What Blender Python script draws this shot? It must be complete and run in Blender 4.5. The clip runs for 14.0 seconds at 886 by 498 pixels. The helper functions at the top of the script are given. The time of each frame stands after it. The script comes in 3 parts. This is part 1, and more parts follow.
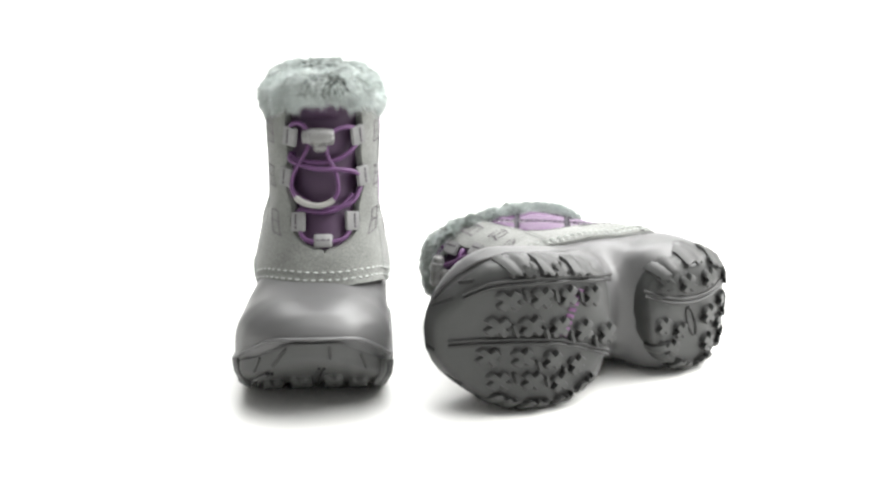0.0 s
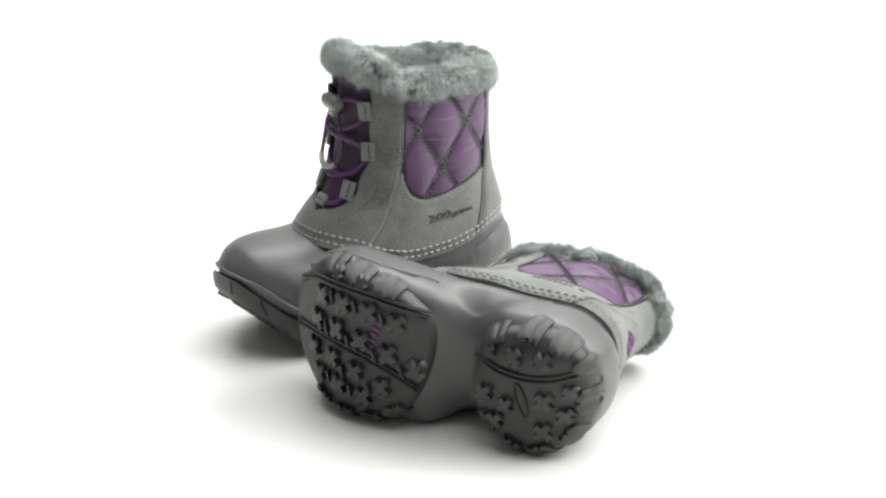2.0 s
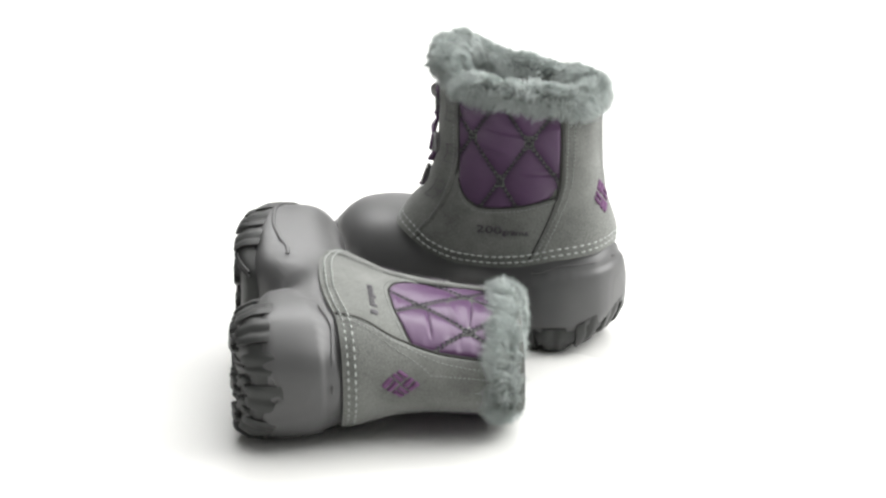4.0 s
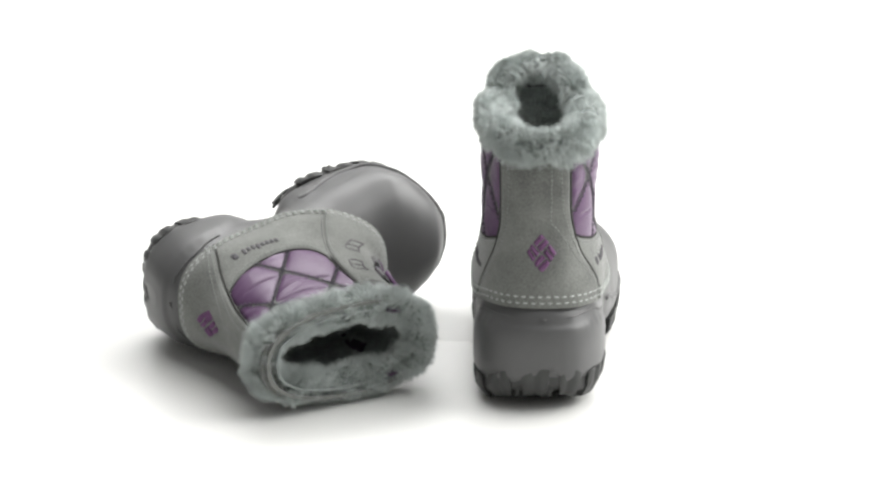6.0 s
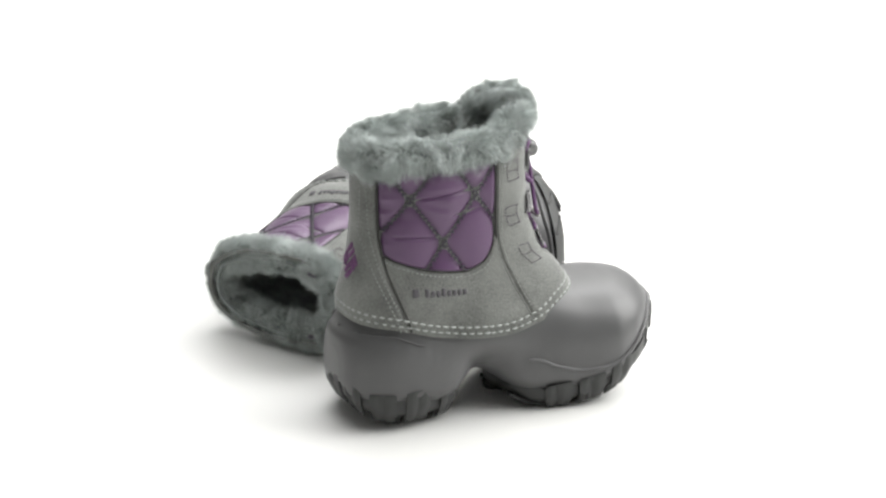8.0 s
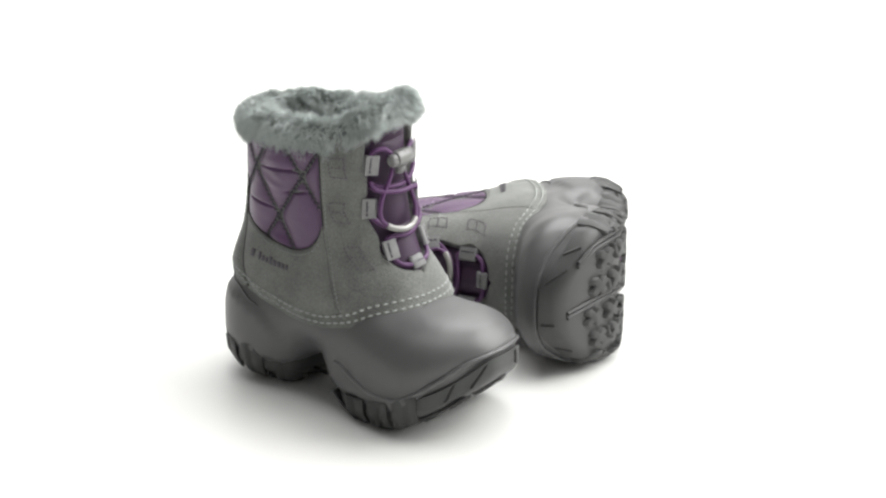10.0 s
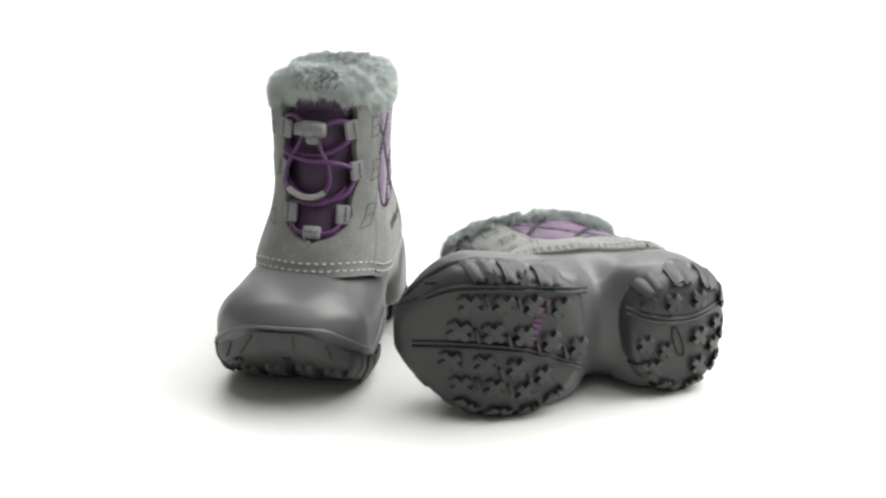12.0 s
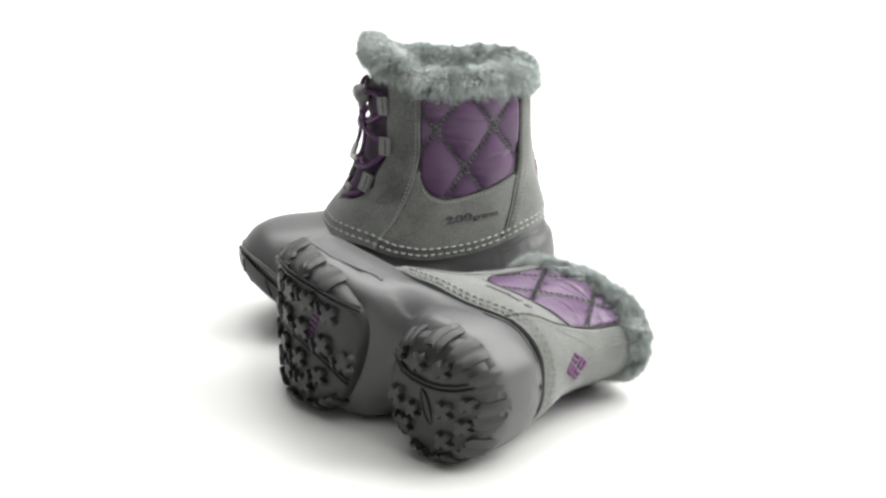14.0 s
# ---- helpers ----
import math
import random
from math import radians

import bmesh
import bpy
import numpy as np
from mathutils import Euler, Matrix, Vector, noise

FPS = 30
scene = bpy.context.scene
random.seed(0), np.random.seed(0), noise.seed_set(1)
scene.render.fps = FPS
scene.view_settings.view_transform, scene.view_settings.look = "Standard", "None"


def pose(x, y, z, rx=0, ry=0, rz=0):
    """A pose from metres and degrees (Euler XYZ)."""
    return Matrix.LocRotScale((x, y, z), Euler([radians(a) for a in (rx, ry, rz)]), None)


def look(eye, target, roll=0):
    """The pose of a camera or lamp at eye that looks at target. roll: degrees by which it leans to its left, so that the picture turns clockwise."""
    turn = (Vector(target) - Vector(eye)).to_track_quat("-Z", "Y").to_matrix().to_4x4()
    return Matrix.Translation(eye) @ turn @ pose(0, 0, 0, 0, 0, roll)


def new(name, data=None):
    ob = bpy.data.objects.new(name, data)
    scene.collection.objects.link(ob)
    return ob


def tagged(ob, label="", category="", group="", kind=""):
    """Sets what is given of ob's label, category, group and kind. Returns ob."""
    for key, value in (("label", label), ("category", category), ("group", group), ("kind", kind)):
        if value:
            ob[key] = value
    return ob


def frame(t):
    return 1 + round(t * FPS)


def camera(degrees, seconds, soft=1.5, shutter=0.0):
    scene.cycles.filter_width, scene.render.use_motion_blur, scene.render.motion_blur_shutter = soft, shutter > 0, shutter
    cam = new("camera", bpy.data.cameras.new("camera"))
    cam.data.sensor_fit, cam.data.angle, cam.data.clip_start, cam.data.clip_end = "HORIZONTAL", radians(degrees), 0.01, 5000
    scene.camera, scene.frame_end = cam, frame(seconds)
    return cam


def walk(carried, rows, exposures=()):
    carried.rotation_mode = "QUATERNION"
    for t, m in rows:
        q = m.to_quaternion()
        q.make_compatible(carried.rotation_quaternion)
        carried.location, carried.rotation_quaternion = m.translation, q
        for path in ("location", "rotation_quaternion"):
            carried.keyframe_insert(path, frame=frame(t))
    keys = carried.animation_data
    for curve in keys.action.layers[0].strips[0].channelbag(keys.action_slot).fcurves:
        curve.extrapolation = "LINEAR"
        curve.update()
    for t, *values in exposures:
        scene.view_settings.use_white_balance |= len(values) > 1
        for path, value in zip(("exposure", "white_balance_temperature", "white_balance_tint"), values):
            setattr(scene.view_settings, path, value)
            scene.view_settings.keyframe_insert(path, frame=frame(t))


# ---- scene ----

# ================= camera: a still studio camera on a long lens =================
cam = camera(21.32, 14.0, soft=2.6)
EYE = pose(0.0, -1.28, 0.5333, 90 - 20.12, 0, -0.310)
walk(cam, [(0.0, EYE), (14.0, EYE)], exposures=[(0.0, 0.85), (0.2, 0.5), (0.5, 0.15), (14.0, 0.15)])

# the turntable's angle about the z axis: seconds, degrees
TURN = [(0.0, -0.04), (0.5, -14.62), (1.0, -29.45), (1.5, -44.48), (2.0, -59.67), (2.5, -74.99), (3.0, -90.43), (3.5, -105.93), (4.0, -121.5), (4.5, -137.1), (5.0, -152.73), (5.5, -168.36), (6.0, -183.99), (6.5, -199.62), (7.0, -215.23), (7.5, -230.84), (8.0, -246.44), (8.5, -262.04), (9.0, -277.65), (9.5, -293.28), (10.0, -308.95), (10.5, -324.69), (11.0, -340.5), (11.5, -356.43), (12.0, -372.49), (12.5, -388.72), (13.0, -405.16), (13.5, -421.85), (14.0, -438.83)]

# ================= light: a white studio, soft boxes above and to the right =================
world = bpy.data.worlds.new("studio")
scene.world = world
world.use_nodes = True
world.node_tree.nodes["Background"].inputs["Color"].default_value = (1.0, 1.0, 0.985, 1)
world.node_tree.nodes["Background"].inputs["Strength"].default_value = 0.20


def softbox(name, eye, target, size_x, size_y, power, color=(1, 1, 1)):
    data = bpy.data.lights.new(name, "AREA")
    data.shape, data.size, data.size_y, data.energy, data.color = "RECTANGLE", size_x, size_y, power, color
    ob = new(name, data)
    ob.matrix_world = look(eye, target)
    return ob


softbox("key_softbox", (1.55, 0.20, 1.1), (0.0, 0.0, 0.05), 1.5, 1.5, 42, (1, 0.997, 0.982))
softbox("top_softbox", (0.42, 0.42, 1.55), (0.05, 0.1, 0.0), 2.7, 2.4, 45, (1, 0.997, 0.982))
softbox("backdrop_softbox", (0.3, 1.6, 2.2), (0.3, 2.2, 0.0), 2.6, 1.0, 60)


# ================= materials =================
def material(name, color, rough=0.6, var=0.12, scale=120.0, fine=900.0, bump=0.15, depth=0.0006, metal=0.0, sheen=0.0, spec=0.5, coat=0.0):
    m = bpy.data.materials.new(name)
    m.use_nodes = True
    nt = m.node_tree
    b = nt.nodes["Principled BSDF"]
    tc = nt.nodes.new("ShaderNodeTexCoord")
    n1 = nt.nodes.new("ShaderNodeTexNoise")
    n2 = nt.nodes.new("ShaderNodeTexNoise")
    for n, sc in ((n1, scale), (n2, fine)):
        n.inputs["Scale"].default_value = sc
        n.inputs["Detail"].default_value = 5
        nt.links.new(tc.outputs["Object"], n.inputs["Vector"])
    mix = nt.nodes.new("ShaderNodeMix")
    mix.data_type = "FLOAT"
    mix.inputs["Factor"].default_value = 0.45
    nt.links.new(n1.outputs["Fac"], mix.inputs[2])
    nt.links.new(n2.outputs["Fac"], mix.inputs[3])
    ramp = nt.nodes.new("ShaderNodeValToRGB")
    lo = [max(c * (1 - var), 0) for c in color]
    hi = [min(c * (1 + var), 1) for c in color]
    ramp.color_ramp.elements[0].position, ramp.color_ramp.elements[1].position = 0.32, 0.68
    ramp.color_ramp.elements[0].color, ramp.color_ramp.elements[1].color = (*lo, 1), (*hi, 1)
    nt.links.new(mix.outputs[0], ramp.inputs["Fac"])
    nt.links.new(ramp.outputs["Color"], b.inputs["Base Color"])
    rr = nt.nodes.new("ShaderNodeMapRange")
    rr.inputs["To Min"].default_value, rr.inputs["To Max"].default_value = max(rough - 0.07, 0.02), min(rough + 0.07, 1)
    nt.links.new(n1.outputs["Fac"], rr.inputs["Value"])
    nt.links.new(rr.outputs["Result"], b.inputs["Roughness"])
    if bump:
        bp = nt.nodes.new("ShaderNodeBump")
        bp.inputs["Strength"].default_value, bp.inputs["Distance"].default_value = bump, depth
        nt.links.new(mix.outputs[0], bp.inputs["Height"])
        nt.links.new(bp.outputs["Normal"], b.inputs["Normal"])
    b.inputs["Metallic"].default_value = metal
    b.inputs["Sheen Weight"].default_value = sheen
    b.inputs["Specular IOR Level"].default_value = spec
    b.inputs["Coat Weight"].default_value = coat
    return m


WHITE = material("white_studio_floor", (0.78, 0.78, 0.762), 0.28, 0.01, 3, 60, 0.0)
RUBBER = material("grey_moulded_rubber", (0.088, 0.088, 0.089), 0.40, 0.05, 60, 1500, 0.08, 0.0003)
SOLE = material("dark_grey_outsole_rubber", (0.034, 0.035, 0.034), 0.5, 0.12, 90, 900, 0.15, 0.0004)
GROOVE = material("black_groove_rubber", (0.012, 0.012, 0.012), 0.5, 0.1, 90, 900, 0.1)
SUEDE = material("grey_suede", (0.155, 0.160, 0.150), 0.92, 0.42, 42, 1000, 0.8, 0.0009, sheen=0.25, spec=0.2)
NYLON = material("purple_quilted_nylon", (0.091, 0.044, 0.103), 0.38, 0.08, 60, 2200, 0.25, 0.0004, spec=0.5)
TONGUE = material("dark_purple_fabric", (0.040, 0.017, 0.045), 0.62, 0.12, 90, 2000, 0.3, 0.0004)
CORD = material("purple_round_cord", (0.085, 0.030, 0.100), 0.6, 0.2, 300, 2500, 0.4, 0.0004)
THREAD = material("light_grey_thread", (0.36, 0.38, 0.36), 0.8, 0.15, 400, 2000, 0.2)
# shade at the suede's cut edges, given as a dark colour
EDGE_SHADE = material("cut_edge_shade", (0.055, 0.055, 0.052), 0.95, 0.2, 200, 1500, 0.3, spec=0.1)
SEAM_THREAD = material("mid_grey_thread", (0.26, 0.27, 0.26), 0.8, 0.15, 400, 2000, 0.2)
TACK_THREAD = material("plum_grey_thread", (0.105, 0.085, 0.110), 0.8, 0.15, 400, 2000, 0.2)
DARK_THREAD = material("dark_grey_thread", (0.055, 0.050, 0.061), 0.8, 0.15, 400, 2000, 0.2)
PURPLE_THREAD = material("purple_embroidery", (0.135, 0.058, 0.138), 0.8, 0.2, 300, 2000, 0.4)
WEBBING = material("light_grey_webbing", (0.21, 0.21, 0.21), 0.85, 0.12, 300, 1800, 0.4, 0.0005)
MARK = material("dark_grey_print", (0.080, 0.075, 0.084), 0.8, 0.1, 300, 1800, 0.0)
PLASTIC = material("smoky_plastic", (0.16, 0.16, 0.157), 0.28, 0.06, 200, 1500, 0.05)
CLEAR = material("clear_grey_tube", (0.27, 0.265, 0.25), 0.18, 0.05, 200, 1500, 0.0, spec=0.7)
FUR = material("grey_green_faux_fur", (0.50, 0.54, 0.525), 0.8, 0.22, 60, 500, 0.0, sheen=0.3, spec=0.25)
# darker than the strands: the shade between tufts is put into this colour
FUR_SHADED_BASE = material("faux_fur_shaded_base", (0.15, 0.168, 0.160), 0.95, 0.35, 160, 900, 0.6, 0.002, spec=0.1)
LINING = material("dark_grey_fleece_lining", (0.27, 0.295, 0.285), 0.95, 0.35, 140, 900, 0.6, 0.002, sheen=0.2, spec=0.1)


# ================= mesh helpers =================
def curve1(pairs):
    """A smooth function through (x, y) pairs, with no overshoot."""
    xs = np.array([p[0] for p in pairs], float)
    ys = np.array([p[1] for p in pairs], float)
    d = np.diff(ys) / np.diff(xs)
    m = np.zeros(len(xs))
    m[0], m[-1] = d[0], d[-1]
    for k in range(1, len(xs) - 1):
        m[k] = 0 if d[k - 1] * d[k] <= 0 else 2 * d[k - 1] * d[k] / (d[k - 1] + d[k])

    x0, x1, steps = float(xs[0]), float(xs[-1]), 1500
    table = []
    for i in range(steps + 1):
        x = x0 + (x1 - x0) * i / steps
        k = min(max(int(np.searchsorted(xs, x)) - 1, 0), len(d) - 1)
        h = xs[k + 1] - xs[k]
        t = (x - xs[k]) / h
        table.append(float((2 * t**3 - 3 * t**2 + 1) * ys[k] + (t**3 - 2 * t**2 + t) * h * m[k] + (3 * t**2 - 2 * t**3) * ys[k + 1] + (t**3 - t**2) * h * m[k + 1]))
    scale = steps / (x1 - x0)

    def f(x):
        q = (x - x0) * scale
        if q <= 0:
            return table[0]
        if q >= steps:
            return table[steps]
        i = int(q)
        return table[i] + (table[i + 1] - table[i]) * (q - i)
    return f


def smooth(a, b, x):
    t = min(max((x - a) / (b - a), 0), 1)
    return t * t * (3 - 2 * t)


def part(name, geo, mat, parent, label="", side=1, shade=True, fix=True, kind=""):
    """One mesh object under a thing or a part; side -1 mirrors it for the left boot."""
    verts, faces = geo
    if side < 0:
        verts = [(-v[0], v[1], v[2]) for v in verts]
        faces = [tuple(reversed(f)) for f in faces]
    me = bpy.data.meshes.new(name)
    me.from_pydata([tuple(v) for v in verts], [], faces)
    if fix:
        bm = bmesh.new()
        bm.from_mesh(me)
        bmesh.ops.recalc_face_normals(bm, faces=bm.faces)
        bm.to_mesh(me)
        bm.free()
    if shade:
        me.polygons.foreach_set("use_smooth", [True] * len(me.polygons))
        if fix:
            me.set_sharp_from_angle(angle=radians(48))
    me.materials.append(mat)
    ob = new(name, me)
    ob.parent = parent
    return tagged(ob, label, kind=kind)


def join(geos):
    verts, faces = [], []
    for v, f in geos:
        k = len(verts)
        verts += list(v)
        faces += [tuple(i + k for i in q) for q in f]
    return verts, faces


def sheet(fn, nu, nv, thick, closed=False):
    """A solid sheet: fn(u, v, depth) gives a point, u and v in 0..1, depth 0 outside."""
    verts, faces = [], []
    cols = nu if closed else nu + 1
    for layer in (0.0, thick):
        for j in range(nv + 1):
            for i in range(cols):
                verts.append(fn(i / nu, j / nv, layer))
    n = cols * (nv + 1)

    def at(i, j, s):
        return s * n + j * cols + (i % cols)
    for j in range(nv):
        for i in range(nu):
            faces.append((at(i, j, 0), at(i + 1, j, 0), at(i + 1, j + 1, 0), at(i, j + 1, 0)))
            faces.append((at(i, j, 1), at(i, j + 1, 1), at(i + 1, j + 1, 1), at(i + 1, j, 1)))
    for i in range(nu):
        for j in (0, nv):
            faces.append((at(i, j, 0), at(i, j, 1), at(i + 1, j, 1), at(i + 1, j, 0)))
    if not closed:
        for j in range(nv):
            for i in (0, nu):
                faces.append((at(i, j, 0), at(i, j + 1, 0), at(i, j + 1, 1), at(i, j, 1)))
    return verts, faces


def tube(points, r, n=8, closed=False, flat=1.0):
    """A round cord along points."""
    P = [Vector(p) for p in points]
    verts, faces = [], []
    side = None
    m = len(P)
    for k, p in enumerate(P):
        a = P[(k - 1) % m] if closed or k > 0 else p
        b = P[(k + 1) % m] if closed or k < m - 1 else p
        t = (b - a).normalized()
        if side is None:
            side = t.orthogonal().normalized()
        side = (side - t * side.dot(t)).normalized()
        up = t.cross(side)
        for i in range(n):
            w = 2 * math.pi * i / n
            verts.append(p + side * (r * math.cos(w)) + up * (r * flat * math.sin(w)))
    last = m if closed else m - 1
    for k in range(last):
        for i in range(n):
            q = (k + 1) % m
            faces.append((k * n + i, k * n + (i + 1) % n, q * n + (i + 1) % n, q * n + i))
    if not closed:
        faces += [tuple(range(n)), tuple(range((m - 1) * n, m * n))]
    return verts, faces


def spline(pts, steps=8, closed=False):
    """Catmull-Rom through pts."""
    P = [Vector(p) for p in pts]
    n = len(P)
    out = []
    for k in range(n if closed else n - 1):
        a, b, c, d = ((P[(k + j) % n] if closed else P[min(max(k + j, 0), n - 1)]) for j in (-1, 0, 1, 2))
        for s in range(steps):
            t = s / steps
            out.append(0.5 * (2 * b + (c - a) * t + (2 * a - 5 * b + 4 * c - d) * t * t + (3 * b - a - 3 * c + d) * t**3))
    if not closed:
        out.append(P[-1])
    return out


def block(centre, ax, ay, az, sx, sy, sz, bev=0.25):
    """A bevelled block: a bigger middle and smaller ends along az."""
    c, ax, ay, az = Vector(centre), Vector(ax), Vector(ay), Vector(az)
    e = min(sx, sy, sz) * bev
    verts, faces = [], []
    for z, i in ((-sz / 2, e), (-sz / 2 + e, 0), (sz / 2 - e, 0), (sz / 2, e)):
        hx, hy = sx / 2 - i, sy / 2 - i
        k = min(e, hx * 0.6, hy * 0.6)
        for x, y in ((hx - k, -hy), (hx, -hy + k), (hx, hy - k), (hx - k, hy), (-hx + k, hy), (-hx, hy - k), (-hx, -hy + k), (-hx + k, -hy)):
            verts.append(c + ax * x + ay * y + az * z)
    for j in range(3):
        for i in range(8):
            faces.append((j * 8 + i, j * 8 + (i + 1) % 8, j * 8 + 8 + (i + 1) % 8, j * 8 + 8 + i))
    faces += [tuple(range(7, -1, -1)), tuple(range(24, 32))]
    return verts, faces


# ================= the boot's form: y to the toe, x to its outer side, z up =================
FORM = {"crush": 0.0}  # the lying boot's shaft has sunk flat towards its inner side
BACK = curve1([(0.040, -0.0775), (0.05, -0.078), (0.066, -0.0775), (0.08, -0.0745), (0.09, -0.072), (0.105, -0.0697), (0.12, -0.0685), (0.145, -0.068), (0.175, -0.068)])
FRONT = curve1([(0.040, 0.064), (0.05, 0.0605), (0.06, 0.0560), (0.066, 0.0520), (0.075, 0.046), (0.085, 0.0375), (0.095, 0.0328), (0.11, 0.0284), (0.125, 0.0262), (0.14, 0.0252), (0.18, 0.0258)])
HALF = curve1([(0.04, 0.0372), (0.05, 0.0378), (0.06, 0.0368), (0.075, 0.0336), (0.09, 0.0311), (0.105, 0.0305), (0.12, 0.0312), (0.14, 0.0320), (0.18, 0.0322)])
HEM = curve1([(-0.078, 0.0610), (-0.06, 0.0585), (-0.04, 0.0530), (-0.02, 0.0495), (0.0, 0.0485), (0.02, 0.0518), (0.04, 0.0588), (0.055, 0.0620)])


def NZ(z):
    """How boxy the upper's outline is at the height z."""
    return 2.45 + 0.35 * smooth(0.09, 0.058, z)


def upper_at(phi, z, off=0.0):
    """A point of the upper at the angle phi (0 outer side, pi/2 front) and height z."""
    c, s = math.cos(phi), math.sin(phi)
    yc, b = (FRONT(z) + BACK(z)) / 2, (FRONT(z) - BACK(z)) / 2
    w = HALF(z) * (1 + 0.075 * (s - 0.35) * smooth(0.07, 0.095, z))
    x = w * math.copysign(abs(c) ** (2 / NZ(z)), c)
    y = yc + b * math.copysign(abs(s) ** (2 / NZ(z)), s)
    if off:
        nx = math.copysign(abs(c) ** (2 - 2 / NZ(z)), c) / w
        ny = math.copysign(abs(s) ** (2 - 2 / NZ(z)), s) / b
        k = math.hypot(nx, ny)
        x, y = x + off * nx / k, y + off * ny / k
    if c > 0:  # the hem follows the heel's narrower outer side
        x -= 0.0040 * abs(c) ** 0.5 * smooth(0.078, 0.052, z) * smooth(-0.005, -0.035, y)
    k = FORM["crush"] * smooth(0.085, 0.15, z)
    return Vector((x * (1 - 0.14 * k) - 0.0050 * k - 0.0020 * smooth(0.06, 0.10, z), -0.0205 + (y + 0.0205) * (1 + 0.04 * k), z))


def side_at(y, z, out, off=0.0):
    """A point of the upper at y and z, on the outer (out 1) or inner (out -1) side."""
    yc, b = (FRONT(z) + BACK(z)) / 2, (FRONT(z) - BACK(z)) / 2
    s = min(max((y - yc) / b, -0.995), 0.995)
    phi = math.asin(math.copysign(abs(s) ** (NZ(z) / 2), s))
    return upper_at(phi if out > 0 else math.pi - phi, z, off)


def front_at(x, z, off=0.0):
    s = min(max(x / HALF(z), -0.999), 0.999)
    return upper_at(math.acos(math.copysign(abs(s) ** (NZ(z) / 2), s)), z, off)


def axes(fn, a, b, off=0.0, e=0.0015):
    """Point, first tangent, second tangent, outward normal of a surface function."""
    p = fn(a, b, off)
    ta = (fn(a + e, b, off) - fn(a - e, b, off)).normalized()
    tb = (fn(a, b + e, off) - fn(a, b - e, off)).normalized()
    n = ta.cross(tb).normalized()
    if n.dot(p - Vector((0, -0.02, p.z))) < 0:
        n = -n
    tb = n.cross(ta) if n.cross(ta).dot(tb) > 0 else -n.cross(ta)
    return p, ta, tb, n


OPEN = curve1([(0.079, 0.0), (0.0805, 0.009), (0.085, 0.0142), (0.0915, 0.0172), (0.098, 0.0165), (0.106, 0.0182), (0.115, 0.0204), (0.123, 0.0186), (0.131, 0.0182), (0.139, 0.0192), (0.18, 0.0172)])

# shell: stations along y
TOP = curve1([(-0.0845, 0.044), (-0.083, 0.051), (-0.079, 0.0595), (-0.074, 0.0640), (-0.066, 0.0720), (-0.055, 0.080), (0.010, 0.080), (0.03, 0.0705), (0.045, 0.0655), (0.05, 0.0645), (0.06, 0.0638), (0.075, 0.0636), (0.085, 0.0624), (0.092, 0.0606), (0.098, 0.0562), (0.102, 0.0510), (0.1045, 0.0455)])
BOTTOM = curve1([(-0.0845, 0.026), (-0.081, 0.0185), (-0.072, 0.0120), (-0.060, 0.0088), (-0.040, 0.0085), (-0.030, 0.0112), (-0.022, 0.0165), (-0.016, 0.0202), (-0.0095, 0.0218), (-0.003, 0.0202), (0.003, 0.0168), (0.010, 0.0120), (0.020, 0.0090), (0.05, 0.0080), (0.062, 0.0112), (0.07, 0.0155), (0.085, 0.0252), (0.095, 0.0318), (0.101, 0.0362), (0.1045, 0.0390)])
IN = curve1([(-0.0845, 0.0065), (-0.0835, 0.0130), (-0.080, 0.0215), (-0.074, 0.0288), (-0.066, 0.0338), (-0.06, 0.0357), (-0.05, 0.0374), (-0.02, 0.0376), (0.01, 0.0372), (0.04, 0.0370), (0.065, 0.0365), (0.078, 0.0328), (0.087, 0.0265), (0.094, 0.0195), (0.0995, 0.0122), (0.103, 0.0045), (0.1045, -0.0010)])
OUT = curve1([(-0.0845, 0.0050), (-0.0835, 0.0112), (-0.080, 0.0188), (-0.074, 0.0255), (-0.066, 0.0302), (-0.06, 0.0322), (-0.05, 0.0340), (-0.02, 0.0360), (0.01, 0.0388), (0.04, 0.0460), (0.065, 0.0500), (0.078, 0.0464), (0.087, 0.0398), (0.094, 0.0320), (0.0995, 0.0247), (0.103, 0.0178), (0.1045, 0.0120)])
RIDGE = curve1([(-0.0845, 0.0515), (-0.06, 0.0490), (-0.048, 0.0460), (-0.03, 0.0355), (-0.018, 0.0295), (-0.005, 0.0288), (0.0175, 0.0310), (0.03, 0.0262), (0.045, 0.0225), (0.058, 0.0228), (0.07, 0.0270), (0.085, 0.0372), (0.096, 0.0462), (0.1045, 0.0500)])
GROUND = curve1([(-0.0845, 0.0165), (-0.080, 0.0110), (-0.072, 0.0055), (-0.062, 0.0015), (-0.052, 0.0), (0.048, 0.0), (0.058, 0.0016), (0.065, 0.0044), (0.072, 0.0082), (0.08, 0.0130), (0.086, 0.0170), (0.092, 0.0212), (0.098, 0.0258), (0.1045, 0.0320)])


def pinch(y, z):
    """The shell is drawn in to a narrow waist between heel and forefoot."""
    return 1 - 0.30 * math.exp(-((y + 0.0095) / 0.0135) ** 2) * smooth(0.047, 0.022, z)


def dome(y):
    """How boxy the shell's upper half is: full over the forefoot."""
    return 2.30 + 0.28 * smooth(0.02, 0.05, y) - 0.40 * smooth(0.040, 0.090, y)


def bevel(y, z):
    """The heel's outer wall draws in towards the ground."""
    return 0.0065 * smooth(0.024, 0.008, z) * smooth(-0.008, -0.022, y)


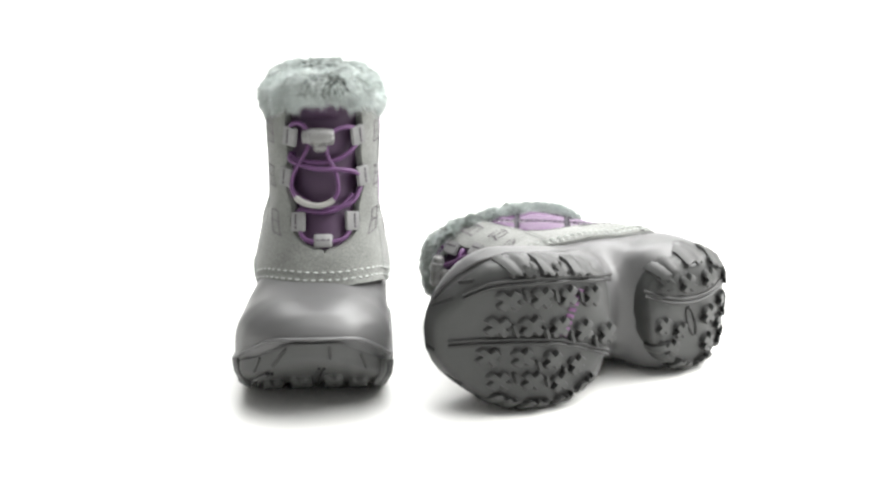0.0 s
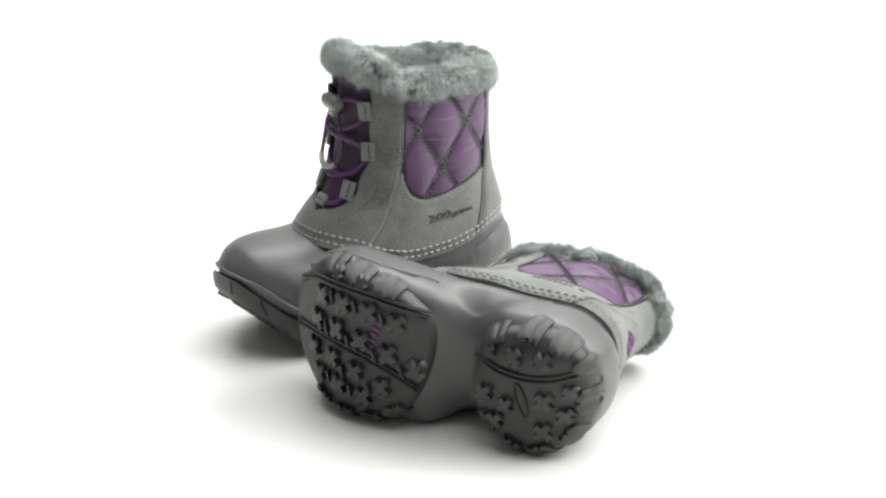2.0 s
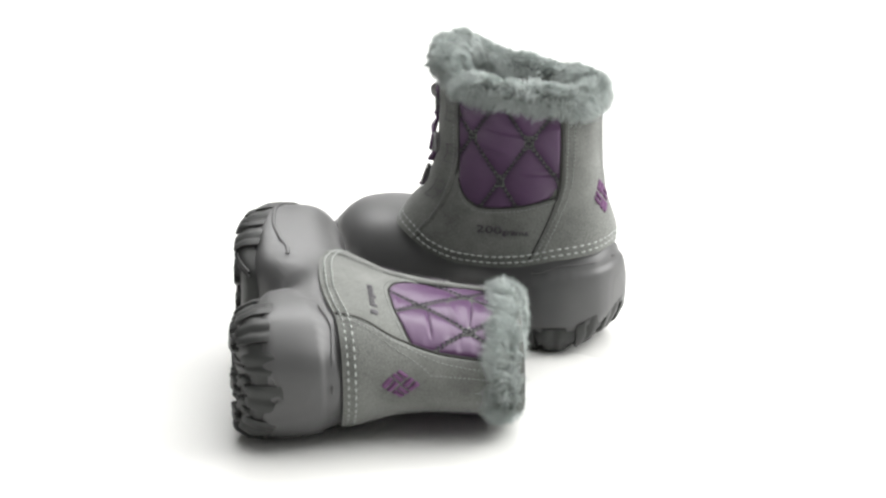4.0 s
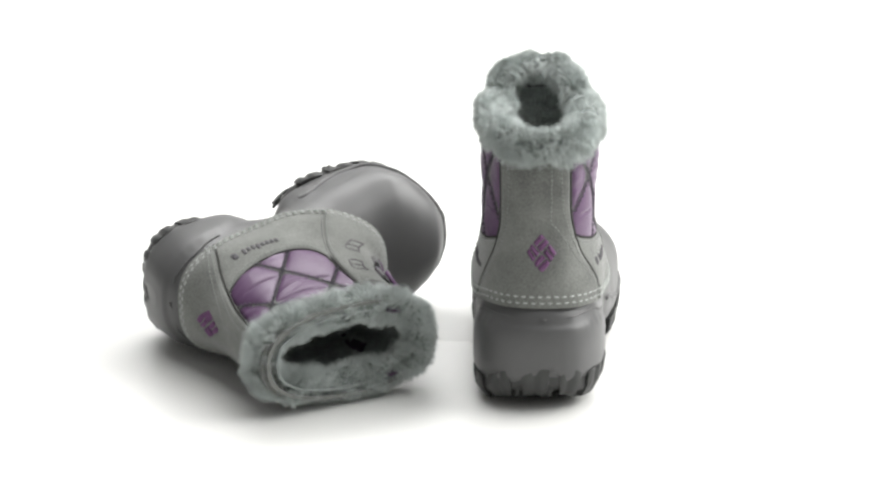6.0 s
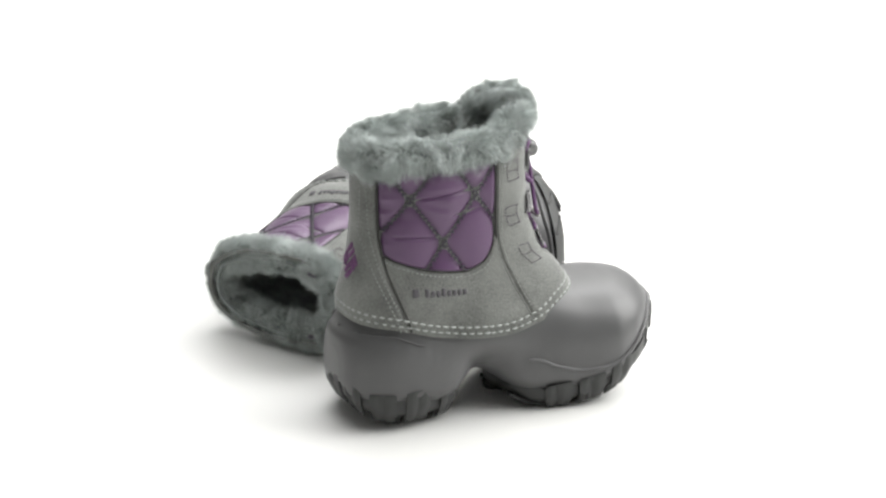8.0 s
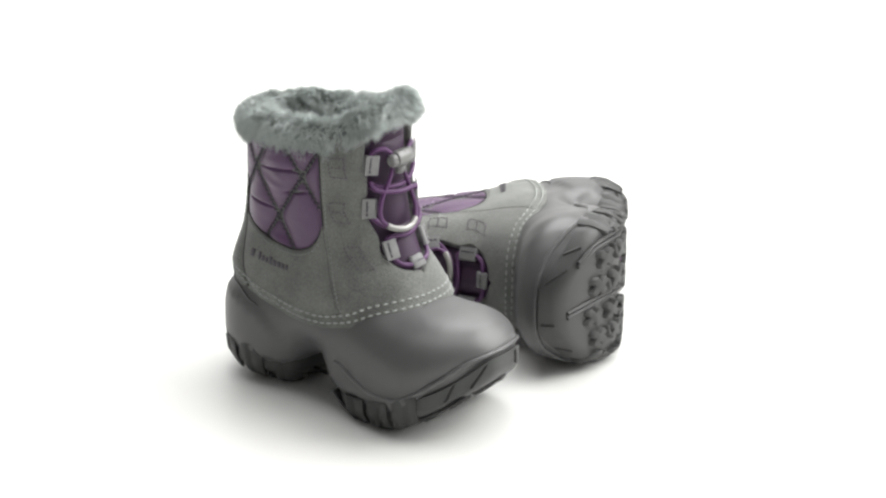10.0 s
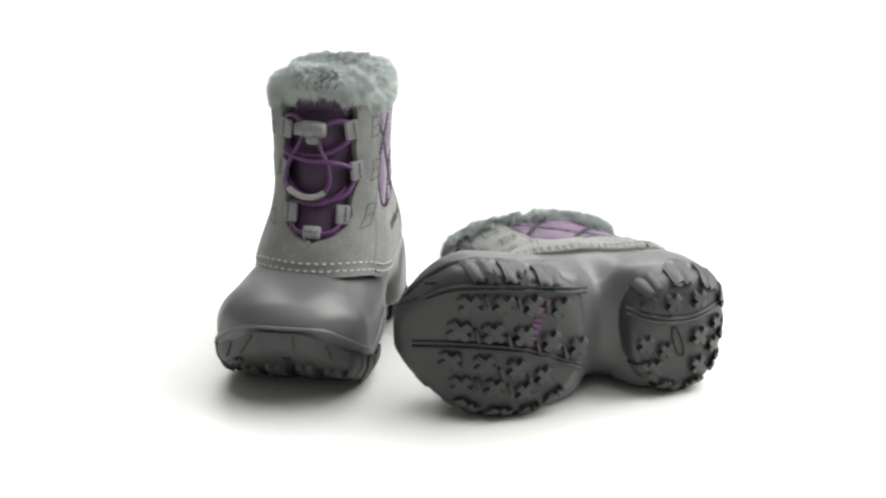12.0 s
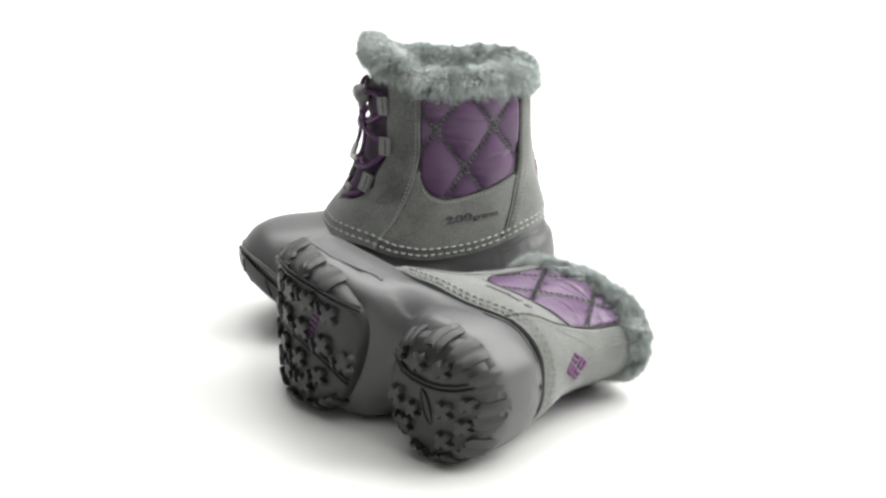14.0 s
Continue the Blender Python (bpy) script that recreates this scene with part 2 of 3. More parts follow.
def shell_geo():
    verts, faces = [], []
    ny, ns = 130, 96
    for j in range(ny + 1):
        a = math.pi * j / ny
        y = 0.010 - 0.0945 * math.cos(a)
        zb, zt, wi, wo, rg = BOTTOM(y), TOP(y), IN(y), OUT(y), RIDGE(y)
        xc, w = (wo - wi) / 2, (wo + wi) / 2
        h = zt - zb
        low = min(0.40 * h, 0.020)
        for i in range(ns):
            t = 2 * math.pi * i / ns
            c, s = math.cos(t), math.sin(t)
            if s >= 0:
                k = dome(y)
                z = zb + low + (h - low) * abs(s) ** (2 / k)
            else:
                k = 4.4 - 1.0 * smooth(0.018, 0.006, abs(y + 0.0095))
                z = zb + low - low * abs(s) ** (2 / k)
            x = math.copysign(abs(c) ** (2 / k), c)
            step = 0.0013 * smooth(0.0007, -0.0007, z - rg) * (1 if s > -0.9 else 0) * (1 - 1.9 * smooth(0.070, 0.086, y))
            verts.append(Vector((xc + (w + step) * x * pinch(y, z) - (bevel(y, z) * x if x > 0 else 0), y - step * smooth(-0.074, -0.083, y) + step * smooth(0.094, 0.103, y), z)))
    for j in range(ny):
        for i in range(ns):
            faces.append((j * ns + i, j * ns + (i + 1) % ns, (j + 1) * ns + (i + 1) % ns, (j + 1) * ns + i))
    faces += [tuple(range(ns)), tuple(range(ny * ns, (ny + 1) * ns))]
    return verts, faces


def shell_side(y, z, out):
    """The shell's surface at y and z on one side."""
    zb, zt, wi, wo = BOTTOM(y), TOP(y), IN(y), OUT(y)
    xc, w = (wo - wi) / 2, (wo + wi) / 2
    h = zt - zb
    low = min(0.40 * h, 0.020)
    if z > zb + low:
        x = max(1 - min((z - zb - low) / (h - low), 1) ** dome(y), 0) ** (1 / dome(y))
    else:
        x = max(1 - min((zb + low - z) / low, 1) ** 4.4, 0) ** (1 / 4.4)
    return Vector((xc + out * (w + 0.0006) * x * pinch(y, z) - (bevel(y, z) * x if out > 0 else 0), y, z))


def bead_geos():
    """Moulded ridges on the shell: one that waves round the forefoot and toe, a faint one round the heel."""
    ys = [0.014 + 0.0865 * k / 24 for k in range(25)]
    front = [shell_side(y, RIDGE(y), 1) for y in ys] + [Vector((0.0066, 0.1034, 0.0494))] + [shell_side(y, RIDGE(y), -1) for y in reversed(ys)]
    ys = [-0.046 - 0.0355 * k / 12 for k in range(13)]
    line_z = [0.0555 - 0.0065 * smooth(-0.066, -0.046, y) for y in ys]
    heel = [shell_side(y, z, 1) for y, z in zip(ys, line_z)] + [Vector((0, -0.0826, 0.0555))] + [shell_side(y, z, -1) for y, z in zip(reversed(ys), reversed(line_z))]
    return [tube(spline(front, 4), 0.0012, 8), tube(spline(heel, 4), 0.0004, 8)]


def upper_geo():
    def fn(u, v, d):
        z0 = HEM(upper_at(math.pi / 2 + 2 * math.pi * u, 0.055).y)
        z = z0 + (0.158 - z0) * v
        w = OPEN(z)
        half = math.pi / 2 - math.acos(min(w / HALF(z), 0.99) ** (NZ(z) / 2)) if w > 0.0004 else 0.0005
        phi = math.pi / 2 + half + (2 * math.pi - 2 * half) * u
        flare = 0.0009 * smooth(0.06, 0.0, v)
        return upper_at(phi, z, flare - d)
    return sheet(fn, 140, 70, 0.0024)


# the quilting's lattice: a crossing, half a diamond's width and height; and the panels' ends
QUILT = {1: (-0.0325, 0.1035, 0.0180, 0.0255), -1: (-0.0230, 0.1012, 0.0178, 0.0248)}
PANEL_ENDS = {1: (-0.0648, -0.0018), -1: (-0.0585, 0.0050)}


def quilt(y, z, out):
    y0, z0, w, h = QUILT[out]
    p = (y - y0) / w + (z - z0) / h
    q = (y - y0) / w - (z - z0) / h
    return abs(math.sin(math.pi * p / 2)) ** 0.45 * abs(math.sin(math.pi * q / 2)) ** 0.45


LOW_OUT = curve1([(0.0, 0.0985), (0.12, 0.0940), (0.45, 0.0875), (0.70, 0.0858), (0.86, 0.0885), (0.95, 0.0950), (1.0, 0.1040)])
LOW_IN = curve1([(0.0, 0.0955), (0.08, 0.0928), (0.42, 0.0858), (0.74, 0.0830), (0.88, 0.0862), (0.95, 0.0925), (1.0, 0.1030)])


def panel_low(u, out):
    return LOW_OUT(u) if out > 0 else LOW_IN(u)



def panel_yz(u, v, out):
    z0 = panel_low(u, out)
    z = z0 + (0.1495 - z0) * v
    back, front = PANEL_ENDS[out]
    return back + (front - back) * u, z


def panel_geo(out):
    def fn(u, v, d):
        y, z = panel_yz(u, v, out)
        edge = min(smooth(-0.01, 0.04, u), smooth(-0.01, 0.04, 1 - u), smooth(-0.01, 0.035, v), smooth(0, 0.12, 1 - v))
        puff = 0.0032 * quilt(y, z, out) * edge
        crease = 0.0008 * noise.noise(Vector((y * 70, z * 240, out * 3.0))) * abs(noise.noise(Vector((y * 40, z * 40, out * 7.0))))  * 2 * edge
        for y1, y2, zc, tilt in ((-0.050, -0.012, 0.1290, 0.10), (-0.060, -0.034, 0.1085, -0.06), (-0.030, -0.008, 0.1180, 0.16)):
            reach = smooth(y1, y1 + 0.006, y) * smooth(y2, y2 - 0.008, y)
            crease -= 0.0011 * reach * edge * math.exp(-((z - zc - tilt * (y - y1)) / 0.0008) ** 2) * (1.0 if out > 0 else 0.45)
        return side_at(y, z, out, -0.0008 + puff + crease - d)
    return sheet(fn, 80, 110, 0.002)


def tongue_geo():
    def fn(u, v, d):
        z = 0.078 + (0.160 - 0.078) * v
        x = (u * 2 - 1) * 0.027
        p = front_at(x, z, -0.0012 - 0.0030 * abs(2 * u - 1) ** 3 - d)
        p.y += 0.0038 * math.cos(u * math.pi * 2 - math.pi) * abs(math.sin((z - 0.078) * 130)) ** 0.5
        return p
    return sheet(fn, 40, 60, 0.002)


def rim(phi):
    """Centre line of the fur cuff: low at the back, high over the tongue."""
    s = math.sin(phi)
    z = 0.1517 + 0.0018 * smooth(-0.6, 0.5, s) - 0.0022 * smooth(-0.5, -1.0, s) - 0.0035 * FORM["crush"] + (1 - 0.55 * FORM["crush"]) * (0.0122 * smooth(0.45, 0.95, s) + 0.0030 * smooth(0.93, 1.0, s))
    return upper_at(phi, 0.150, -0.0035 + 0.0030 * smooth(0.6, 1, s) + 0.0032 * smooth(-0.5, -1, s)), z


def fur_point(phi, t, grow=0.0):
    """A point on the cuff's tube: phi round the boot, t round the tube (0 out, pi/2 up)."""
    p, z = rim(phi)
    q = upper_at(phi, 0.150, 0.004)
    out = Vector((q.x - p.x, q.y - p.y, 0)).normalized()
    lump = 1 + 0.18 * noise.noise(Vector((math.cos(phi) * 3.2, math.sin(phi) * 3.2, t * 0.8)))
    c = math.cos(t)
    rx, rz = (0.0060 + 0.0042 * smooth(0.1, -0.6, c) + grow) * lump, (0.0076 + grow) * lump
    n = (out * (c / rx) + Vector((0, 0, math.sin(t) / rz))).normalized()
    return Vector((p.x, p.y, z)) + out * (rx * c) + Vector((0, 0, rz * math.sin(t))), n


def fur_core_geo():
    verts, faces = [], []
    nu, nv = 96, 16
    for i in range(nu):
        for j in range(nv):
            verts.append(fur_point(2 * math.pi * i / nu, 2 * math.pi * j / nv)[0])
    for i in range(nu):
        for j in range(nv):
            a, b = i * nv, ((i + 1) % nu) * nv
            faces.append((a + j, b + j, b + (j + 1) % nv, a + (j + 1) % nv))
    return verts, faces


def fur_strands_geo(rnd, count):
    verts, faces = [], []
    for k in range(count):
        phi, t = rnd.uniform(0, 2 * math.pi), rnd.uniform(-1.35, math.pi + 1.2)
        p, n = fur_point(phi, t, -0.0008)
        L = rnd.uniform(0.0024, 0.0058) + 0.0028 * rnd.random() ** 4
        w = rnd.uniform(0.00007, 0.00016)
        a, b2 = p * 95, p * 330
        clump = Vector((noise.noise(a), noise.noise(a + Vector((9, 0, 0))), noise.noise(a + Vector((0, 9, 0)))))
        small = Vector((noise.noise(b2), noise.noise(b2 + Vector((9, 0, 0))), noise.noise(b2 + Vector((0, 9, 0)))))
        d = (n + clump * 1.05 + small * 0.45 + Vector((rnd.uniform(-1, 1), rnd.uniform(-1, 1), rnd.uniform(-1, 1))) * 0.28 + Vector((0, 0, -0.42))).normalized()
        sv = d.cross(Vector((rnd.uniform(-1, 1), rnd.uniform(-1, 1), rnd.uniform(-1, 1)))).normalized() * w
        bend = (small * 0.45 + clump * 0.6 + Vector((0, 0, -0.35))) * L * 0.5
        m, e = p + d * L * 0.55, p + d * L + bend
        b = len(verts)
        verts += [p - sv, p + sv, m + sv * 0.8, m - sv * 0.8, e]
        faces += [(b, b + 1, b + 2, b + 3), (b + 3, b + 2, b + 4)]
    return verts, faces


def lining_geo():
    """The fleece inside: a cup with an inner wall and an insole."""
    def fn(u, v, d):
        z = 0.158 - v * (0.158 - 0.075)
        return upper_at(2 * math.pi * u, z, -0.0058 + 0.001 * noise.noise(Vector((math.cos(u * 6.28) * 6, math.sin(u * 6.28) * 6, z * 200))) - d)
    verts, faces = sheet(fn, 72, 24, 0.001, closed=True)
    faces.append(tuple(24 * 72 + i for i in range(72)))
    return verts, faces


def ground(x, y):
    """The tread's lowest surface: rolled up at toe and heel, and towards the outer side of the heel."""
    z = GROUND(y)
    if y < -0.01:
        return z + 0.0085 * max(0.0, (x - 0.017) / 0.016) ** 2 + 0.0020 * max(0.0, (-x - 0.028) / 0.008) ** 2 + 0.0095 * max(0.0, (y + 0.038) / 0.018) ** 2 * smooth(-0.004, 0.026, x)
    return z + 0.0050 * max(0.0, (x - 0.036) / 0.013) ** 2 + 0.0020 * max(0.0, (-x - 0.028) / 0.008) ** 2 + 0.0095 * max(0.0, (0.021 - y) / 0.017) ** 2 * smooth(-0.006, 0.026, x)


def outline(rear, y0, y1, n):
    """A tread's outline in plan: a rounded edge at the arch, and the shell's two sides between y0 and y1."""
    ys = [y0 + (y1 - y0) * k / n for k in range(n + 1)]
    half = len(rear) // 2
    
    def proud(y):
        return 0.0008 + 0.0003 * smooth(0.070, 0.088, y), y + 0.0010 * smooth(0.090, 0.104, y)
    pts = rear[half:] + [(OUT(y) + proud(y)[0], proud(y)[1]) for y in ys] + [(-IN(y) - proud(y)[0], proud(y)[1]) for y in reversed(ys)] + rear[:half]
    ring = spline([(x, y, 0) for x, y in pts], 6, closed=True)
    done = [0.0]
    for a, b in zip(ring, ring[1:] + ring[:1]):
        done.append(done[-1] + (b - a).length)
    count = 150
    return [ring[min(int(np.searchsorted(done, done[-1] * k / count, "right")) - 1, len(ring) - 1)] for k in range(count)], done[-1] / count


FORE, FORE_STEP = outline([(-0.0335, 0.031), (-0.0265, 0.0190), (-0.0170, 0.0122), (-0.0030, 0.0070), (0.0120, 0.0045), (0.0230, 0.0050), (0.0320, 0.0090), (0.0390, 0.0175), (0.0440, 0.0270)], 0.038, 0.1040, 22)
HEEL, HEEL_STEP = outline([(-0.0350, -0.0400), (-0.0285, -0.0305), (-0.0180, -0.0220), (-0.0080, -0.0180), (0.0060, -0.0168), (0.0170, -0.0182), (0.0255, -0.0228), (0.0310, -0.0320), (0.0330, -0.0430)], -0.050, -0.0840, 14)


def inside(x, y, ring, margin):
    """Whether a circle at x and y lies within the tread's outline."""
    near = min(math.hypot(p.x - x, p.y - y) for p in ring)
    odd = False
    for a, b in zip(ring, ring[1:] + ring[:1]):
        if (a.y > y) != (b.y > y) and x < a.x + (b.x - a.x) * (y - a.y) / (b.y - a.y):
            odd = not odd
    return odd and near > margin


def sole_geo(ring, cx, cy, pitch):
    """A slab of outsole within an outline, its lower edge rounded and its upper edge scalloped."""
    verts, faces = [], []
    n = len(ring)
    for r, up in ((0.25, 0.0035), (0.5, 0.0035), (0.75, 0.0035), (0.90, 0.0036), (0.96, 0.0042), (0.99, 0.0060), (1.0, 0.0085), (1.0, 0.0120), (0.96, 0.0124)):
        for k, p in enumerate(ring):
            q = r - 0.04 * (r > 0.92) * smooth(0.080, 0.066, p.y)
            x, y = cx + (p.x - cx) * q, cy + (p.y - cy) * q
            wave = 0.0012 * math.cos(2 * math.pi * k / pitch) * smooth(0.082, 0.066, y) if up > 0.01 else 0
            high = 0.0065 * (smooth(0.024, 0.008, y) if cy > 0 else smooth(-0.038, -0.022, y)) * smooth(0.026, 0.0, x) + 0.0035 * smooth(0.072, 0.098, y) if up > 0.01 else 0
            verts.append(Vector((x, y, ground(x, y) + up + wave + high)))
    for j in range(8):
        for i in range(n):
            faces.append((j * n + i, j * n + (i + 1) % n, (j + 1) * n + (i + 1) % n, (j + 1) * n + i))
    faces += [tuple(range(n)), tuple(range(8 * n, 9 * n))]
    return verts, faces


# ---- overlays of the upper: eyestays, quarters, heel counter ----
SEAM_FRONT = {1: curve1([(0.045, 0.0220), (0.0516, 0.0195), (0.0613, 0.0138), (0.0807, 0.0047), (0.103, -0.0012), (0.12, -0.0020), (0.16, -0.0024)]), -1: curve1([(0.045, 0.0380), (0.0614, 0.0285), (0.0753, 0.0170), (0.0927, 0.0085), (0.105, 0.0050), (0.117, 0.0036), (0.16, 0.0034)])}
SEAM_REAR = {1: curve1([(0.045, -0.0500), (0.059, -0.0540), (0.0884, -0.0618), (0.114, -0.0644), (0.16, -0.0644)]), -1: curve1([(0.045, -0.0395), (0.057, -0.0443), (0.0816, -0.0530), (0.106, -0.0577), (0.16, -0.0580)])}


def phi_of(y, z, out):
    yc, b = (FRONT(z) + BACK(z)) / 2, (FRONT(z) - BACK(z)) / 2
    s = min(max((y - yc) / b, -0.995), 0.995)
    phi = math.asin(math.copysign(abs(s) ** (NZ(z) / 2), s))
    return phi if out > 0 else math.pi - phi


def open_phi(z, out):
    w = OPEN(z)
    half = math.pi / 2 - math.acos(min(w / HALF(z), 0.99) ** (NZ(z) / 2)) if w > 0.0004 else 0.0
    return math.pi / 2 - half if out > 0 else math.pi / 2 + half


def round_edge(t, d, w=0.035):
    """Lets a sheet's rim sink to the surface under it."""
    return d * (0.25 + 0.75 * min(smooth(0, w, t), smooth(0, w, 1 - t)))


def hem_at(phi):
    return HEM(upper_at(phi, 0.055).y)


def eyestay_geo(out):
    def fn(u, v, d):
        z = 0.050 + 0.106 * v
        for k in range(3):
            a = phi_of(SEAM_FRONT[out](z), z, out)
            phi = a + (open_phi(z, out) - a) * u
            z0 = hem_at(phi)
            z = z0 + (0.156 - z0) * v
        rim_drop = 1 - (1 - smooth(0, 0.035, 1 - u)) * 0.75 * smooth(0.0, 0.008, OPEN(z))
        edge = (0.25 + 0.75 * smooth(0, 0.035, u)) * rim_drop
        return upper_at(phi, z, 0.0009 * smooth(0.06, 0.0, v) + 0.0024 * edge * (0.35 + 0.65 * smooth(0, 0.08, v)) - d)
    return sheet(fn, 30, 60, 0.0022)


def quarter_geo(out):
    def fn(u, v, d):
        z = 0.05 + 0.04 * v
        for k in range(4):
            ya, yb = SEAM_REAR[out](z) - 0.001, SEAM_FRONT[out](z) + 0.001
            y = ya + (yb - ya) * u
            z0 = HEM(side_at(y, 0.055, out).y)
            back, front = PANEL_ENDS[out]
            z1 = panel_low(min(max((y - back) / (front - back), 0), 1), out) + 0.0010
            z = z0 + (z1 - z0) * v
        return side_at(y, z, out, 0.0009 * smooth(0.06, 0.0, v) + 0.0004 + 0.0002 * smooth(0, 0.1, v) + 0.0010 * smooth(0, 0.06, 1 - v) * smooth(0, 0.15, v) - d)
    return sheet(fn, 50, 26, 0.0020)


def counter_geo():
    def fn(u, v, d):
        z = 0.055 + 0.1 * v
        for k in range(3):
            a = phi_of(SEAM_REAR[1](z), z, 1)
            b = phi_of(SEAM_REAR[-1](z), z, -1) - 2 * math.pi
            phi = a + (b - a) * u
            z0 = hem_at(phi)
            z = z0 + (0.156 - z0) * v
        return upper_at(phi, z, 0.0009 * smooth(0.06, 0.0, v) + round_edge(u, 0.0024) * (0.35 + 0.65 * smooth(0, 0.08, v)) - d)
    return sheet(fn, 50, 50, 0.0022)


# ---- sewing ----
def dash(p, t, n, length, r):
    """One stitch: a short thread, thick in the middle and sunk at its ends."""
    s = t.cross(n).normalized()
    verts, faces = [], []
    for k, (a, h, w) in enumerate(((-0.5, -0.3, 0.5), (-0.25, 0.5, 1.0), (0.25, 0.5, 1.0), (0.5, -0.3, 0.5))):
        c = p + t * (a * length) + n * (h * r)
        verts += [c + s * r * w, c + n * r * w, c - s * r * w, c - n * r * w]
    for k in range(3):
        for i in range(4):
            faces.append((k * 4 + i, k * 4 + (i + 1) % 4, k * 4 + 4 + (i + 1) % 4, k * 4 + 4 + i))
    faces += [(3, 2, 1, 0), (12, 13, 14, 15)]
    return verts, faces


def sew(points, length, gap, r, lift=0.0, slant=0.0):
    """Stitches along (point, normal) pairs."""
    out, run, todo = [], 0.0, gap / 2
    for (p, n), (q, m) in zip(points, points[1:]):
        d = (q - p).length
        while todo <= run + d and d > 0:
            k = (todo - run) / d
            t = (q - p).normalized()
            nn = n.lerp(m, k).normalized()
            t = (t + nn.cross(t) * slant).normalized()
            out.append(dash(p.lerp(q, k) + nn * lift, t, nn, length, r))
            todo += length + gap
        run += d
    return join(out) if out else ([], [])


def along_phi(zf, off, a=0.0, b=2 * math.pi, n=160):
    pts = []
    for k in range(n + 1):
        phi = a + (b - a) * k / n
        z = zf(phi)
        p, q = upper_at(phi, z, off), upper_at(phi, z, off + 0.001)
        pts.append((p, (q - p).normalized()))
    return pts


def on_side(yz, out, off):
    pts = []
    for y, z in yz:
        p, q = side_at(y, z, out, off), side_at(y, z, out, off + 0.001)
        pts.append((p, (q - p).normalized()))
    return pts


def hem_sewing_geo():
    rows = []
    for lift, off in ((0.0030, 0.0015), (0.0068, 0.0020)):
        rows.append(sew(along_phi(lambda f: hem_at(f) + lift, off), 0.0032, 0.0013, 0.00060))
    return join(rows)


def seam_sewing_geo():
    rows = []
    for out in (1, -1):
        zs = [0.058 + 0.09 * k / 60 for k in range(61)]
        rows.append(sew(on_side([(SEAM_FRONT[out](z) + 0.0026, z) for z in zs], out, 0.0025), 0.0015, 0.0010, 0.00032))
        rows.append(sew(on_side([(SEAM_REAR[out](z) - 0.0024, z) for z in zs], out, 0.0024), 0.0015, 0.0010, 0.00032))
        rows.append(sew(on_side([(SEAM_REAR[out](z) - 0.0050, z) for z in zs], out, 0.0025), 0.0015, 0.0010, 0.00032))
        back, front = PANEL_ENDS[out][0] + 0.003, PANEL_ENDS[out][1] - 0.002
        low = [(back + (front - back) * k / 60, panel_low(0.05 + 0.9 * k / 60, out) - 0.0016) for k in range(61)]
        rows.append(sew(on_side(low, out, 0.0017), 0.0015, 0.0010, 0.00032))
    return join(rows)


def seam_shade_geos(out):
    """Thin dark tubes for the shade at the suede pieces' cut edges, along the seams and under the panel."""
    zs = [0.0575 + 0.090 * k / 40 for k in range(41)]
    back, front = PANEL_ENDS[out][0] + 0.001, PANEL_ENDS[out][1] - 0.001
    low = [(back + (front - back) * k / 40, panel_low(0.02 + 0.96 * k / 40, out) + 0.0008) for k in range(41)]
    rows = [[(SEAM_FRONT[out](z) - 0.0002, z) for z in zs], [(SEAM_REAR[out](z) + 0.0002, z) for z in zs], low]
    return [tube([side_at(y, z, out, 0.0012) for y, z in row], r, 6) for row, r in zip(rows, (0.00045, 0.00080, 0.00045))]


def quilt_sewing_geo(out):
    y0, z0, w, h = QUILT[out]
    back, front = PANEL_ENDS[out][0] + 0.002, PANEL_ENDS[out][1] - 0.0015
    rows = []
    for sgn in (1, -1):
        for k in (-6, -4, -2, 0, 2, 4, 6):
            run = []
            for j in range(90):
                z = 0.084 + 0.066 * j / 89
                y = y0 + w * (k - sgn * (z - z0) / h)
                if back < y < front and z > panel_low((y - back) / (front - back), out) + 0.001:
                    run.append((y, z))
            if len(run) > 4:
                for sl, sh in ((1.1, 0.0005), (-1.1, -0.0005)):
                    rows.append(sew(on_side([(y + sh, z) for y, z in run], out, 0.0006), 0.0026, 0.0004, 0.00048, 0.0005, sl))
    return join(rows)


def box_sewing_geo(out, x, z, w=0.0095, h=0.0110):
    """A bar-tacked square that holds a lace loop."""
    def at(a, b):
        zz = z + b
        c = open_phi(zz, out)
        p = upper_at(c, zz, 0.0017)
        y = p.y - (x + a) * 0.80
        p, q = side_at(y, zz, out, 0.0027), side_at(y, zz, out, 0.0037)
        return p, (q - p).normalized()
    rows = []
    for a in (-w / 2, w / 2):
        rows.append(sew([at(a, -h / 2 + h * k / 8) for k in range(9)], 0.0012, 0.0009, 0.00032))
    for b in (-h / 2, 0, h / 2):
        rows.append(sew([at(-w / 2 + w * k / 8, b) for k in range(9)], 0.0012, 0.0009, 0.00032))
    return join(rows)


# ---- lacing ----
LOOPS = ((0.0170, 0.1400, 7), (0.0190, 0.1160, 3), (0.0136, 0.0925, -9))


